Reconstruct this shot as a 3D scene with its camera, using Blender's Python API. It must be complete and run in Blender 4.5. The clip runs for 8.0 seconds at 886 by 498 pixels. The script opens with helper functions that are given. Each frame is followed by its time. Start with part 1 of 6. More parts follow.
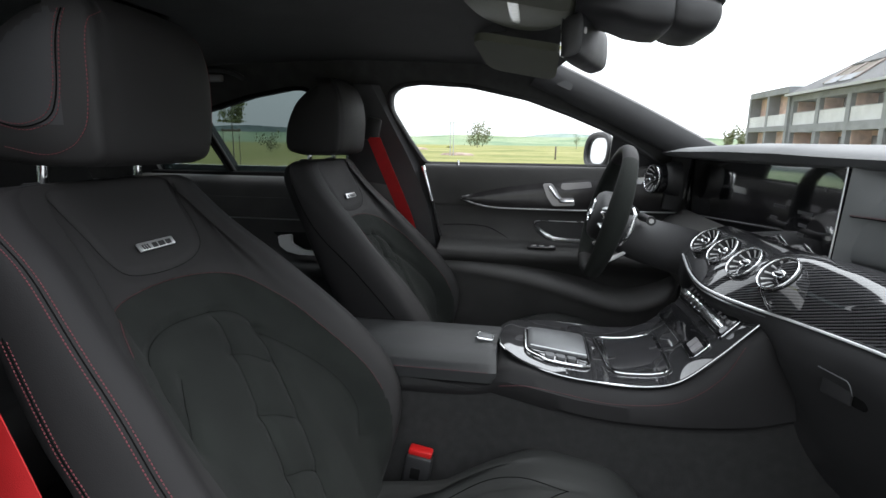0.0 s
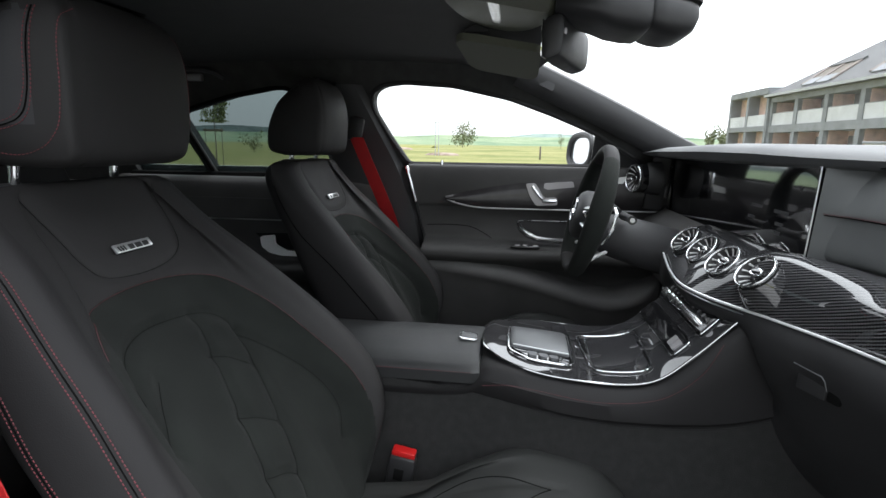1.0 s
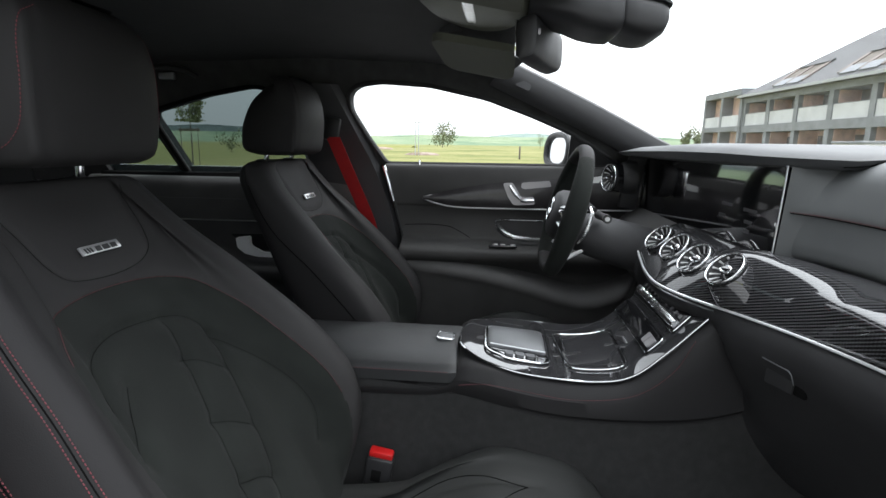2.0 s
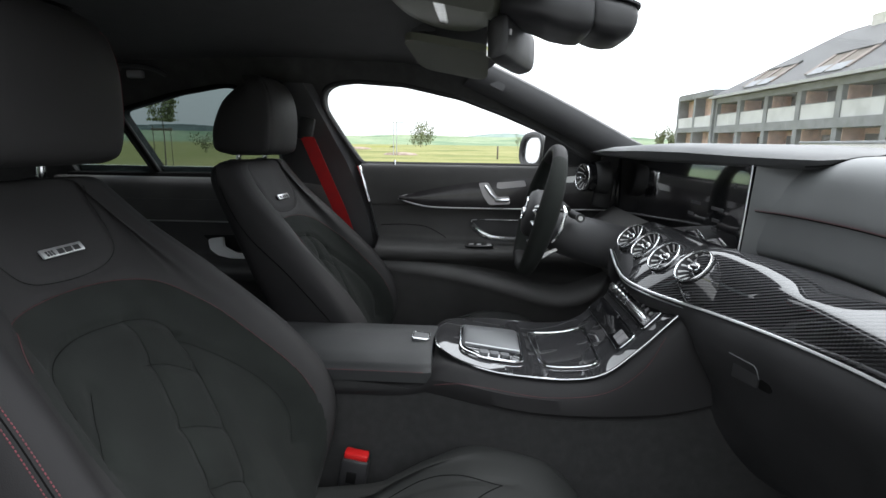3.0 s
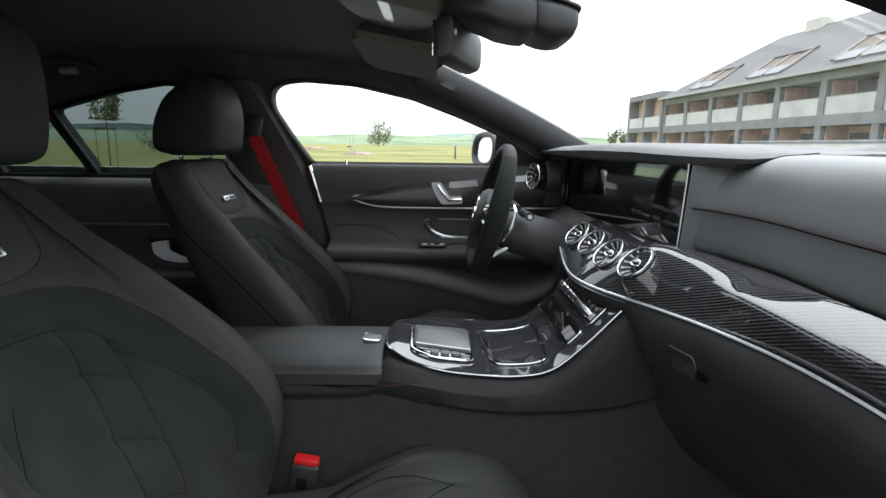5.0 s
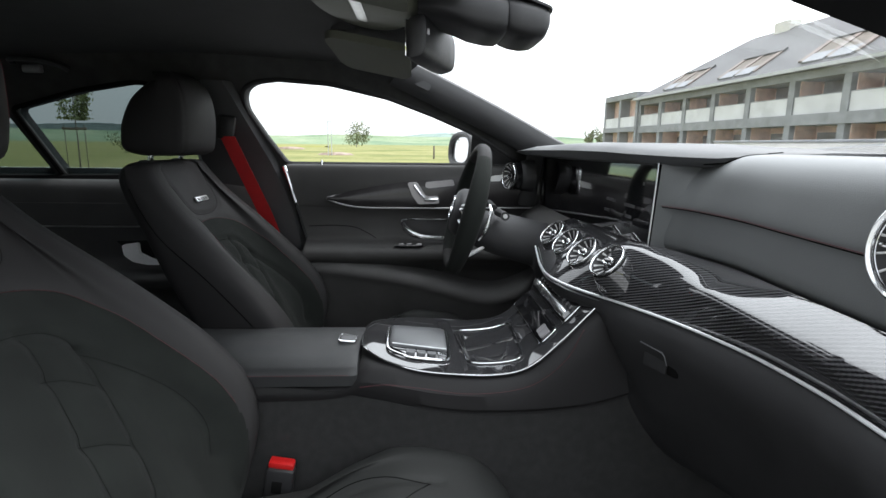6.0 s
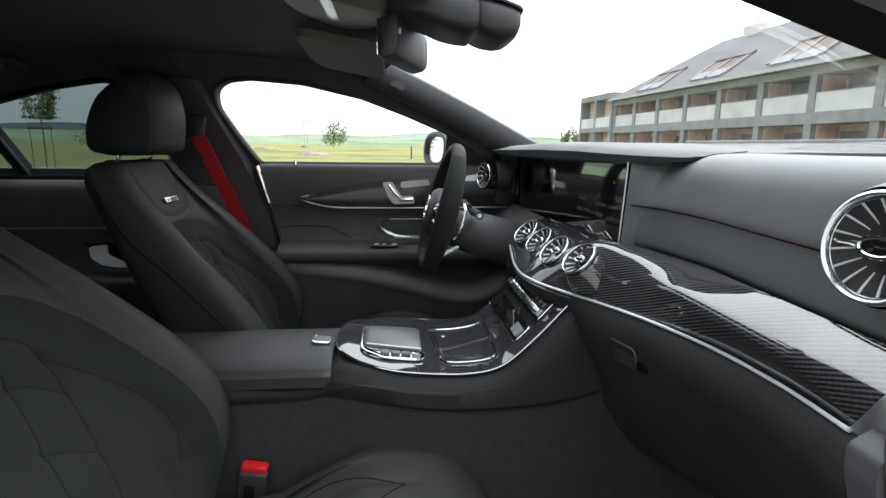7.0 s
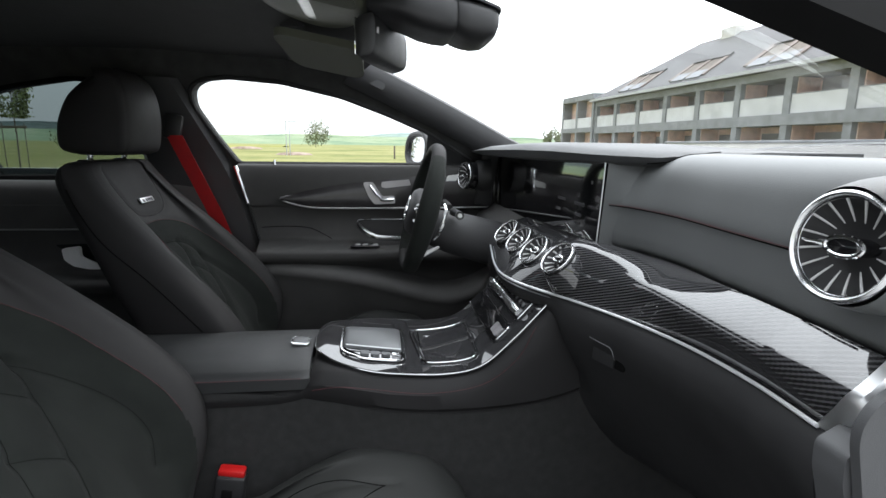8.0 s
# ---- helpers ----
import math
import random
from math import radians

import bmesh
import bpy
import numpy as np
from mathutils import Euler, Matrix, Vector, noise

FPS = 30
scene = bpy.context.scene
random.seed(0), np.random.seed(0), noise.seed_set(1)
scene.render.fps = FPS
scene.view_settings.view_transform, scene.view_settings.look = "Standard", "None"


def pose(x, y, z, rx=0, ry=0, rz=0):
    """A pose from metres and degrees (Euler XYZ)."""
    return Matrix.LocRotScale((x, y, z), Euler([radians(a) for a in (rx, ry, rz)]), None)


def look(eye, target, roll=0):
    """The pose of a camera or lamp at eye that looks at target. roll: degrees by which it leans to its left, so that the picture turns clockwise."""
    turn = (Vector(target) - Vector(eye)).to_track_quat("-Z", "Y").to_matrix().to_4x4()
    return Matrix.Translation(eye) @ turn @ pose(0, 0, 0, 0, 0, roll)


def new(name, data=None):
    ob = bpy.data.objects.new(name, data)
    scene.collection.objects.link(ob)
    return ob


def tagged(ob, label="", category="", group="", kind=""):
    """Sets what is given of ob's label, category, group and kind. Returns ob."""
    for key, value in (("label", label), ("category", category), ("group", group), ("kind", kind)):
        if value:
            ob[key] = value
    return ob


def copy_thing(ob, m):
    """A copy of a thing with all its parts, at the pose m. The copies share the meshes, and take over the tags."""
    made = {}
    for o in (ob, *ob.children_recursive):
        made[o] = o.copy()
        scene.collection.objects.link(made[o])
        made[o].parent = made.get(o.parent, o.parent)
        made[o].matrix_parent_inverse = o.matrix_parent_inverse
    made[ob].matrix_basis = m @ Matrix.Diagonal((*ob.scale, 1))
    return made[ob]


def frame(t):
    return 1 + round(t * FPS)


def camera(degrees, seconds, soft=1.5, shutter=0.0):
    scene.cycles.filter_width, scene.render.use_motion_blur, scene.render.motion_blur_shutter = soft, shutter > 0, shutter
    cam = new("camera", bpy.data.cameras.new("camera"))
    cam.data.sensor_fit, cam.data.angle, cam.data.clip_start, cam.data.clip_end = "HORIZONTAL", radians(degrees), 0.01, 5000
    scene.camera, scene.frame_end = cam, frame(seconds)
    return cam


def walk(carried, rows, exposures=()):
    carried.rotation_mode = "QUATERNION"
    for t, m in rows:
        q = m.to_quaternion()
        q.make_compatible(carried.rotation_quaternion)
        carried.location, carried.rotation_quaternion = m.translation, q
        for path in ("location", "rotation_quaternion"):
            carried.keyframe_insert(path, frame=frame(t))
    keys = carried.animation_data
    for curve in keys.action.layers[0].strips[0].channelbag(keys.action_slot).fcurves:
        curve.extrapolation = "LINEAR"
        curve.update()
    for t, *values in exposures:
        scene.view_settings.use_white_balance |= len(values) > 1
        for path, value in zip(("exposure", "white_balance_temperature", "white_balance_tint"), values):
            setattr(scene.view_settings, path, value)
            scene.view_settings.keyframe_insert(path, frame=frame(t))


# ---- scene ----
from mathutils.bvhtree import BVHTree

cam = camera(79.7, 8.0)
PATH = [
    (0, (0.002, -1.056, 1.002), (-0.33, 0.878, 0.614), 0.8),
    (0.5, (0.005, -1.055, 1.002), (-0.306, 0.882, 0.614), 0.8),
    (1, (0.008, -1.054, 1.002), (-0.271, 0.888, 0.615), 0.8),
    (1.5, (0.012, -1.053, 1.002), (-0.233, 0.894, 0.615), 0.8),
    (3, (0.026, -1.051, 1.002), (-0.103, 0.907, 0.616), 0.8),
    (3.5, (0.031, -1.05, 1.002), (-0.061, 0.91, 0.616), 0.8),
    (4, (0.036, -1.049, 1.002), (-0.015, 0.912, 0.616), 0.8),
    (4.5, (0.041, -1.048, 1.002), (0.027, 0.914, 0.617), 0.8),
    (6, (0.054, -1.049, 1.002), (0.154, 0.911, 0.618), 0.7),
    (6.5, (0.059, -1.049, 1.001), (0.198, 0.909, 0.618), 0.7),
    (7, (0.063, -1.05, 1.001), (0.244, 0.905, 0.618), 0.7),
    (7.5, (0.067, -1.049, 1.001), (0.281, 0.902, 0.619), 0.8),
    (8, (0.071, -1.049, 1.001), (0.313, 0.899, 0.619), 0.8),
]
walk(cam, [(t, look(eye, target, roll)) for t, eye, target, roll in PATH])

# ---- world, sun, exposure ----
def setup_light():
    world = bpy.data.worlds.new("overcast_sky")
    scene.world = world
    world.use_nodes = True
    nt = world.node_tree
    nt.nodes.clear()
    out = nt.nodes.new("ShaderNodeOutputWorld")
    bg = nt.nodes.new("ShaderNodeBackground")
    sky = nt.nodes.new("ShaderNodeTexSky")
    sky.sky_type = "NISHITA"
    sky.sun_disc = False
    sky.sun_elevation, sky.sun_rotation = radians(50), radians(60)
    sky.dust_density = 3.0
    # an overcast dome: the zenith about twice as bright as the horizon
    tc = nt.nodes.new("ShaderNodeTexCoord")
    sep = nt.nodes.new("ShaderNodeSeparateXYZ")
    ramp = nt.nodes.new("ShaderNodeMapRange")
    ramp.inputs["From Min"].default_value, ramp.inputs["From Max"].default_value = 0.0, 1.0
    ramp.inputs["To Min"].default_value, ramp.inputs["To Max"].default_value = 1.0, 2.1
    cloud = nt.nodes.new("ShaderNodeTexNoise")
    cloud.inputs["Scale"].default_value, cloud.inputs["Detail"].default_value = 2.2, 5
    tone = nt.nodes.new("ShaderNodeMapRange")
    tone.inputs["To Min"].default_value, tone.inputs["To Max"].default_value = 0.96, 1.04
    mul = nt.nodes.new("ShaderNodeMath")
    mul.operation = "MULTIPLY"
    col = nt.nodes.new("ShaderNodeMix")
    col.data_type, col.blend_type = "RGBA", "MULTIPLY"
    col.inputs["Factor"].default_value = 1.0
    col.inputs["A"].default_value = (0.88, 0.92, 0.97, 1)
    mix = nt.nodes.new("ShaderNodeMix")
    mix.data_type = "RGBA"
    mix.inputs["Factor"].default_value = 0.92
    dim = nt.nodes.new("ShaderNodeMix")
    dim.data_type, dim.blend_type = "RGBA", "MULTIPLY"
    dim.inputs["Factor"].default_value = 1.0
    dim.inputs["B"].default_value = (0.1, 0.1, 0.1, 1)
    link = nt.links.new
    link(tc.outputs["Generated"], sep.inputs[0])
    link(sep.outputs["Z"], ramp.inputs["Value"])
    link(tc.outputs["Generated"], cloud.inputs["Vector"])
    link(cloud.outputs["Fac"], tone.inputs["Value"])
    link(ramp.outputs["Result"], mul.inputs[0])
    link(tone.outputs["Result"], mul.inputs[1])
    link(mul.outputs[0], col.inputs["B"])
    link(sky.outputs[0], dim.inputs["A"])
    link(dim.outputs["Result"], mix.inputs["A"])
    link(col.outputs["Result"], mix.inputs["B"])
    link(mix.outputs["Result"], bg.inputs["Color"])
    # brighter cloud round the hidden sun
    dot = nt.nodes.new("ShaderNodeVectorMath")
    dot.operation = "DOT_PRODUCT"
    dot.inputs[1].default_value = Vector(SUN).normalized()
    lobe = nt.nodes.new("ShaderNodeMapRange")
    lobe.interpolation_type = "SMOOTHSTEP"
    lobe.inputs["From Min"].default_value, lobe.inputs["From Max"].default_value = 0.0, 1.0
    lobe.inputs["To Min"].default_value, lobe.inputs["To Max"].default_value = SKY * 0.85, SKY * 2.15
    link(tc.outputs["Generated"], dot.inputs[0])
    link(dot.outputs["Value"], lobe.inputs["Value"])
    link(lobe.outputs["Result"], bg.inputs["Strength"])
    link(bg.outputs[0], out.inputs[0])
    sun = new("sun", bpy.data.lights.new("sun", "SUN"))
    sun.data.energy, sun.data.angle, sun.data.color = 0.7, radians(25), (1.0, 0.97, 0.92)
    sun.matrix_world = look(Vector(SUN) * 20, (0, 0, 0))


SKY = 1.5
SUN = (0.65, 0.35, 0.82)
scene.view_settings.exposure = 0.12
setup_light()


# ---- materials ----
def material(name, color, rough=0.5, metal=0.0, vary=0.12, scale=8.0, grain=0.0, grain_scale=600.0, coat=0.0, sheen=0.0,
             cells=0.0, cell_scale=420.0, spec=0.5):
    """A painted, woven, grained or metal surface with broad tone changes and fine relief."""
    m = bpy.data.materials.new(name)
    m.use_nodes = True
    nt = m.node_tree
    b = nt.nodes["Principled BSDF"]
    b.inputs["Roughness"].default_value = rough
    b.inputs["Metallic"].default_value = metal
    b.inputs["Coat Weight"].default_value = coat
    b.inputs["Coat Roughness"].default_value = 0.04
    b.inputs["Sheen Weight"].default_value = sheen
    b.inputs["Specular IOR Level"].default_value = spec
    tc = nt.nodes.new("ShaderNodeTexCoord")
    n = nt.nodes.new("ShaderNodeTexNoise")
    n.inputs["Scale"].default_value, n.inputs["Detail"].default_value = scale, 6
    nt.links.new(tc.outputs["Object"], n.inputs["Vector"])
    r = nt.nodes.new("ShaderNodeMapRange")
    r.inputs["From Min"].default_value, r.inputs["From Max"].default_value = 0.3, 0.7
    r.inputs["To Min"].default_value, r.inputs["To Max"].default_value = 1 - vary, 1 + vary
    nt.links.new(n.outputs["Fac"], r.inputs["Value"])
    mix = nt.nodes.new("ShaderNodeMix")
    mix.data_type, mix.blend_type = "RGBA", "MULTIPLY"
    mix.inputs["Factor"].default_value = 1.0
    mix.inputs["A"].default_value = (*color, 1)
    nt.links.new(r.outputs["Result"], mix.inputs["B"])
    nt.links.new(mix.outputs["Result"], b.inputs["Base Color"])
    rr = nt.nodes.new("ShaderNodeMapRange")
    rr.inputs["From Min"].default_value, rr.inputs["From Max"].default_value = 0.3, 0.7
    rr.inputs["To Min"].default_value, rr.inputs["To Max"].default_value = max(0.02, rough * 0.88), min(1, rough * 1.1)
    nt.links.new(n.outputs["Fac"], rr.inputs["Value"])
    nt.links.new(rr.outputs["Result"], b.inputs["Roughness"])
    if grain or cells:
        bump = nt.nodes.new("ShaderNodeBump")
        bump.inputs["Distance"].default_value = 0.001
        if cells:
            v = nt.nodes.new("ShaderNodeTexVoronoi")
            v.inputs["Scale"].default_value = cell_scale
            nt.links.new(tc.outputs["Object"], v.inputs["Vector"])
            bump.inputs["Strength"].default_value = cells
            nt.links.new(v.outputs["Distance"], bump.inputs["Height"])
        else:
            g = nt.nodes.new("ShaderNodeTexNoise")
            g.inputs["Scale"].default_value, g.inputs["Detail"].default_value = grain_scale, 3
            nt.links.new(tc.outputs["Object"], g.inputs["Vector"])
            bump.inputs["Strength"].default_value = grain
            nt.links.new(g.outputs["Fac"], bump.inputs["Height"])
        nt.links.new(bump.outputs["Normal"], b.inputs["Normal"])
    return m


def carbon_material(name, ior=1.92, pitch=72.0, light=0.068):
    """Twill-woven carbon fibre under a thick clear lacquer."""
    m = bpy.data.materials.new(name)
    m.use_nodes = True
    nt = m.node_tree
    b = nt.nodes["Principled BSDF"]
    tc = nt.nodes.new("ShaderNodeTexCoord")
    waves = []
    # tows run across the car, crossed by a finer weft
    for way, scale in (((0.05, 0.37, 0.93), pitch), ((0.9, -0.3, 0.1), pitch * 2)):
        dot = nt.nodes.new("ShaderNodeVectorMath")
        dot.operation = "DOT_PRODUCT"
        dot.inputs[1].default_value = Vector(way).normalized()
        row = nt.nodes.new("ShaderNodeCombineXYZ")
        w = nt.nodes.new("ShaderNodeTexWave")
        w.inputs["Scale"].default_value, w.inputs["Distortion"].default_value = scale, 0.0
        nt.links.new(tc.outputs["Object"], dot.inputs[0])
        nt.links.new(dot.outputs["Value"], row.inputs["X"])
        nt.links.new(row.outputs[0], w.inputs["Vector"])
        waves.append(w)
    mul = nt.nodes.new("ShaderNodeMath")
    mul.operation = "MULTIPLY_ADD"
    mul.inputs[1].default_value = 0.25
    nt.links.new(waves[1].outputs["Fac"], mul.inputs[0])
    nt.links.new(waves[0].outputs["Fac"], mul.inputs[2])
    ramp = nt.nodes.new("ShaderNodeValToRGB")
    ramp.color_ramp.elements[0].position, ramp.color_ramp.elements[0].color = 0.2, (0.009, 0.009, 0.010, 1)
    ramp.color_ramp.elements[1].position, ramp.color_ramp.elements[1].color = 1.1, (light, light, light * 1.05, 1)
    nt.links.new(mul.outputs[0], ramp.inputs["Fac"])
    nt.links.new(ramp.outputs["Color"], b.inputs["Base Color"])
    b.inputs["Roughness"].default_value = 0.5
    b.inputs["Specular IOR Level"].default_value = 0.0
    b.inputs["Coat Weight"].default_value = 1.0
    b.inputs["Coat Roughness"].default_value = 0.02
    b.inputs["Coat IOR"].default_value = ior
    return m


def pane_material(name, tint, gloss=1.0):
    """Thin glazing: tinted light passes straight through, Fresnel adds the gloss."""
    m = bpy.data.materials.new(name)
    m.use_nodes = True
    nt = m.node_tree
    nt.nodes.clear()
    out = nt.nodes.new("ShaderNodeOutputMaterial")
    tr = nt.nodes.new("ShaderNodeBsdfTransparent")
    tr.inputs["Color"].default_value = (*tint, 1)
    gl = nt.nodes.new("ShaderNodeBsdfGlossy")
    gl.inputs["Roughness"].default_value = 0.01
    fr = nt.nodes.new("ShaderNodeFresnel")
    fr.inputs["IOR"].default_value = 1.2
    mx = nt.nodes.new("ShaderNodeMixShader")
    sc = nt.nodes.new("ShaderNodeMath")
    sc.operation = "MULTIPLY"
    sc.inputs[1].default_value = gloss
    nt.links.new(fr.outputs[0], sc.inputs[0])
    nt.links.new(sc.outputs[0], mx.inputs[0])
    nt.links.new(tr.outputs[0], mx.inputs[1])
    nt.links.new(gl.outputs[0], mx.inputs[2])
    nt.links.new(mx.outputs[0], out.inputs[0])
    return m


def ground_material(name, tones, scale, rough=0.95):
    """Soil, grass or far woods: three tones broken up at two scales."""
    m = bpy.data.materials.new(name)
    m.use_nodes = True
    nt = m.node_tree
    b = nt.nodes["Principled BSDF"]
    b.inputs["Roughness"].default_value = rough
    b.inputs["Specular IOR Level"].default_value = 0.15
    tc = nt.nodes.new("ShaderNodeTexCoord")
    big, small = nt.nodes.new("ShaderNodeTexNoise"), nt.nodes.new("ShaderNodeTexNoise")
    big.inputs["Scale"].default_value, big.inputs["Detail"].default_value = scale, 8
    small.inputs["Scale"].default_value, small.inputs["Detail"].default_value = scale * 9, 6
    for n in (big, small):
        nt.links.new(tc.outputs["Object"], n.inputs["Vector"])
    add = nt.nodes.new("ShaderNodeMath")
    add.operation = "MULTIPLY_ADD"
    add.inputs[1].default_value = 0.45
    nt.links.new(small.outputs["Fac"], add.inputs[0])
    nt.links.new(big.outputs["Fac"], add.inputs[2])
    ramp = nt.nodes.new("ShaderNodeValToRGB")
    ramp.color_ramp.elements[0].position, ramp.color_ramp.elements[0].color = 0.52, (*tones[0], 1)
    ramp.color_ramp.elements[1].position, ramp.color_ramp.elements[1].color = 0.9, (*tones[2], 1)
    e = ramp.color_ramp.elements.new(0.7)
    e.color = (*tones[1], 1)
    nt.links.new(add.outputs[0], ramp.inputs["Fac"])
    nt.links.new(ramp.outputs["Color"], b.inputs["Base Color"])
    return m


LEATHER = material("black_leather", (0.0210, 0.0203, 0.0206), 0.66, vary=0.14, scale=9, cells=0.12, cell_scale=620, spec=0.2)
LEATHER_SIDE = material("charcoal_leather", (0.0195, 0.0188, 0.0194), 0.66, vary=0.12, scale=7, cells=0.12, cell_scale=620, spec=0.15)
SUEDE = material("black_microfibre", (0.0126, 0.0143, 0.0130), 0.95, vary=0.25, scale=16, grain=0.4, grain_scale=1500, sheen=0.03, spec=0.15)
CONSOLE = material("console_leather", (0.0140, 0.0136, 0.0142), 0.62, vary=0.14, scale=9, cells=0.15, cell_scale=560, spec=0.25)
ARM = material("armrest_leather", (0.020, 0.021, 0.022), 0.50, vary=0.12, scale=8, cells=0.3, cell_scale=520)
# lighter of two tones of one leather, as the pad catches the light
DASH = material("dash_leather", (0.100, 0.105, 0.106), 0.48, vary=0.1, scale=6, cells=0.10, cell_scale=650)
END_GREY = material("grey_moulded_plastic", (0.058, 0.059, 0.062), 0.5, vary=0.08, scale=10, grain=0.2, grain_scale=1000)
PLASTIC = material("soft_black_plastic", (0.040, 0.040, 0.042), 0.58, vary=0.12, scale=12, grain=0.3, grain_scale=1100)
HARD = material("hard_black_plastic", (0.020, 0.020, 0.021), 0.52, vary=0.1, scale=15, grain=0.15, grain_scale=900)
GLOSS = material("piano_black", (0.008, 0.008, 0.009), 0.08, vary=0.05, coat=1.0, spec=0.8)
HEADLINER = material("black_headliner", (0.048, 0.048, 0.048), 0.98, vary=0.2, scale=20, grain=0.5, grain_scale=1800)
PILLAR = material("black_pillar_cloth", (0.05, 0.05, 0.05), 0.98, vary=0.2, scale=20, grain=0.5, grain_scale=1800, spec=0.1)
# greenish reflected light is mixed into the visor and overhead colours
VISOR = material("reflection_tinted_fabric", (0.085, 0.088, 0.066), 0.9, vary=0.15, scale=14, grain=0.4, grain_scale=1500)
OVERHEAD = material("reflection_tinted_plastic", (0.115, 0.12, 0.088), 0.55, vary=0.1, scale=14, grain=0.25, grain_scale=1200)
DOORSOFT = material("soft_door_plastic", (0.052, 0.051, 0.050), 0.7, vary=0.12, scale=12, grain=0.3, grain_scale=1100, spec=0.3)
# lightened copy of the dark plastic for parts deep in shadow
LIGHTENED_PLASTIC = material("lightened_dark_plastic", (0.085, 0.083, 0.082), 0.75, vary=0.12, scale=12, grain=0.3, grain_scale=1100, spec=0.3)
# paler leather, its tone also raised for light from the open door
LIT_PANEL = material("lit_grey_leather", (0.030, 0.030, 0.032), 0.6, vary=0.12, scale=7, cells=0.12, cell_scale=620, spec=0.3)
# door plastic lightened in colour to make up for the dim rear cabin
LIGHTENED_TRIM = material("lightened_door_plastic", (0.115, 0.113, 0.112), 0.7, vary=0.12, scale=12, grain=0.3, grain_scale=1100, spec=0.3)
# seat leather lightened for the cushion, where little light reaches
CUSHION = material("lightened_cushion_leather", (0.026, 0.027, 0.026), 0.64, vary=0.14, scale=9, cells=0.12, cell_scale=620, spec=0.24)
CARPET = material("black_carpet", (0.017, 0.017, 0.017), 1.0, vary=0.35, scale=60, grain=0.9, grain_scale=900)
CHROME = material("polished_chrome", (0.78, 0.79, 0.80), 0.14, metal=1.0, vary=0.04)
SILVER = material("satin_silver", (0.62, 0.63, 0.64), 0.3, metal=1.0, vary=0.06)
SATIN = material("brushed_satin_metal", (0.72, 0.73, 0.74), 0.42, metal=1.0, vary=0.05)
GUNMETAL = material("dark_satin_metal", (0.13, 0.135, 0.14), 0.45, metal=0.6, vary=0.08)
BELT = material("red_belt_webbing", (0.40, 0.010, 0.012), 0.6, vary=0.12, scale=40, grain=0.5, grain_scale=1200)
PALE = material("pale_trim_metal", (0.5, 0.5, 0.5), 0.45, metal=0.3, vary=0.05)
# flat black that draws the shade in seams and hollows
SHADE_BLACK = material("seam_shadow_black", (0.006, 0.006, 0.006), 1.0, vary=0.1, spec=0.0)
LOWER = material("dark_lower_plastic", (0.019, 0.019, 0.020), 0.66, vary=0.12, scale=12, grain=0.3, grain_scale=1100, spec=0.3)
# seal black, also used to keep sky-lit surfaces dark
SEAL_SHADE = material("black_seal_and_shade", (0.006, 0.006, 0.006), 0.9, vary=0.1, spec=0.1)
PIPING = material("dark_red_piping", (0.075, 0.011, 0.016), 0.7, vary=0.2, scale=60)
THREAD = material("red_thread", (0.115, 0.021, 0.028), 0.75, vary=0.25, scale=120)
BUCKLE_RED = material("red_plastic", (0.5, 0.012, 0.012), 0.35, vary=0.05)
CARBON = carbon_material("carbon_fibre")
DECK_CARBON = carbon_material("deck_carbon_fibre", 1.85, 110.0, 0.05)
DOOR_TRIM = material("dark_open_pore_wood", (0.020, 0.018, 0.019), 0.35, vary=0.3, scale=30, coat=0.35)
LIGHTSILVER = material("pale_switch_metal", (0.36, 0.35, 0.36), 0.4, metal=0.7, vary=0.06)
BADGE = material("badge_metal", (0.6, 0.61, 0.62), 0.35, metal=0.8, vary=0.04)
SCREEN = material("black_display_glass", (0.006, 0.006, 0.007), 0.06, vary=0.02, coat=1.0)
FAINT = material("faint_grey_print", (0.035, 0.035, 0.037), 0.5, vary=0.05)
MARK = material("dim_grey_print", (0.16, 0.16, 0.165), 0.6, vary=0.05)
LENS = material("frosted_lamp_lens", (0.55, 0.56, 0.5), 0.25, vary=0.1, scale=60, coat=0.6)
PAINT = material("silver_white_paint", (0.62, 0.63, 0.64), 0.3, vary=0.03, coat=1.0)
RUBBER = material("black_rubber", (0.02, 0.02, 0.021), 0.75, vary=0.1, scale=20)
MIRROR = material("mirror_glass", (0.9, 0.91, 0.92), 0.015, metal=1.0, vary=0.0)
CLEAR = pane_material("clear_glazing", (0.99, 0.995, 0.992), 0.10)
TINTED = pane_material("tinted_glazing", (0.39, 0.43, 0.43), 0.4)


# ---- mesh helpers ----
def part(name, bm, mat, parent=None, label="", smooth=40):
    """Links a bmesh as one mesh object, under a thing or a part."""
    bmesh.ops.recalc_face_normals(bm, faces=bm.faces)
    me = bpy.data.meshes.new(name)
    bm.to_mesh(me)
    bm.free()
    for p in me.polygons:
        p.use_smooth = True
    me.set_sharp_from_angle(angle=radians(smooth))
    me.materials.append(mat)
    ob = new(name, me)
    if parent is not None:
        ob.parent = parent
    if label:
        tagged(ob, label)
    return ob


def thing(name, label, category, at=(0, 0, 0), group="", kind=""):
    ob = new(name)
    ob.empty_display_size = 0.05
    ob.location = at
    return tagged(ob, label, category, group, kind)


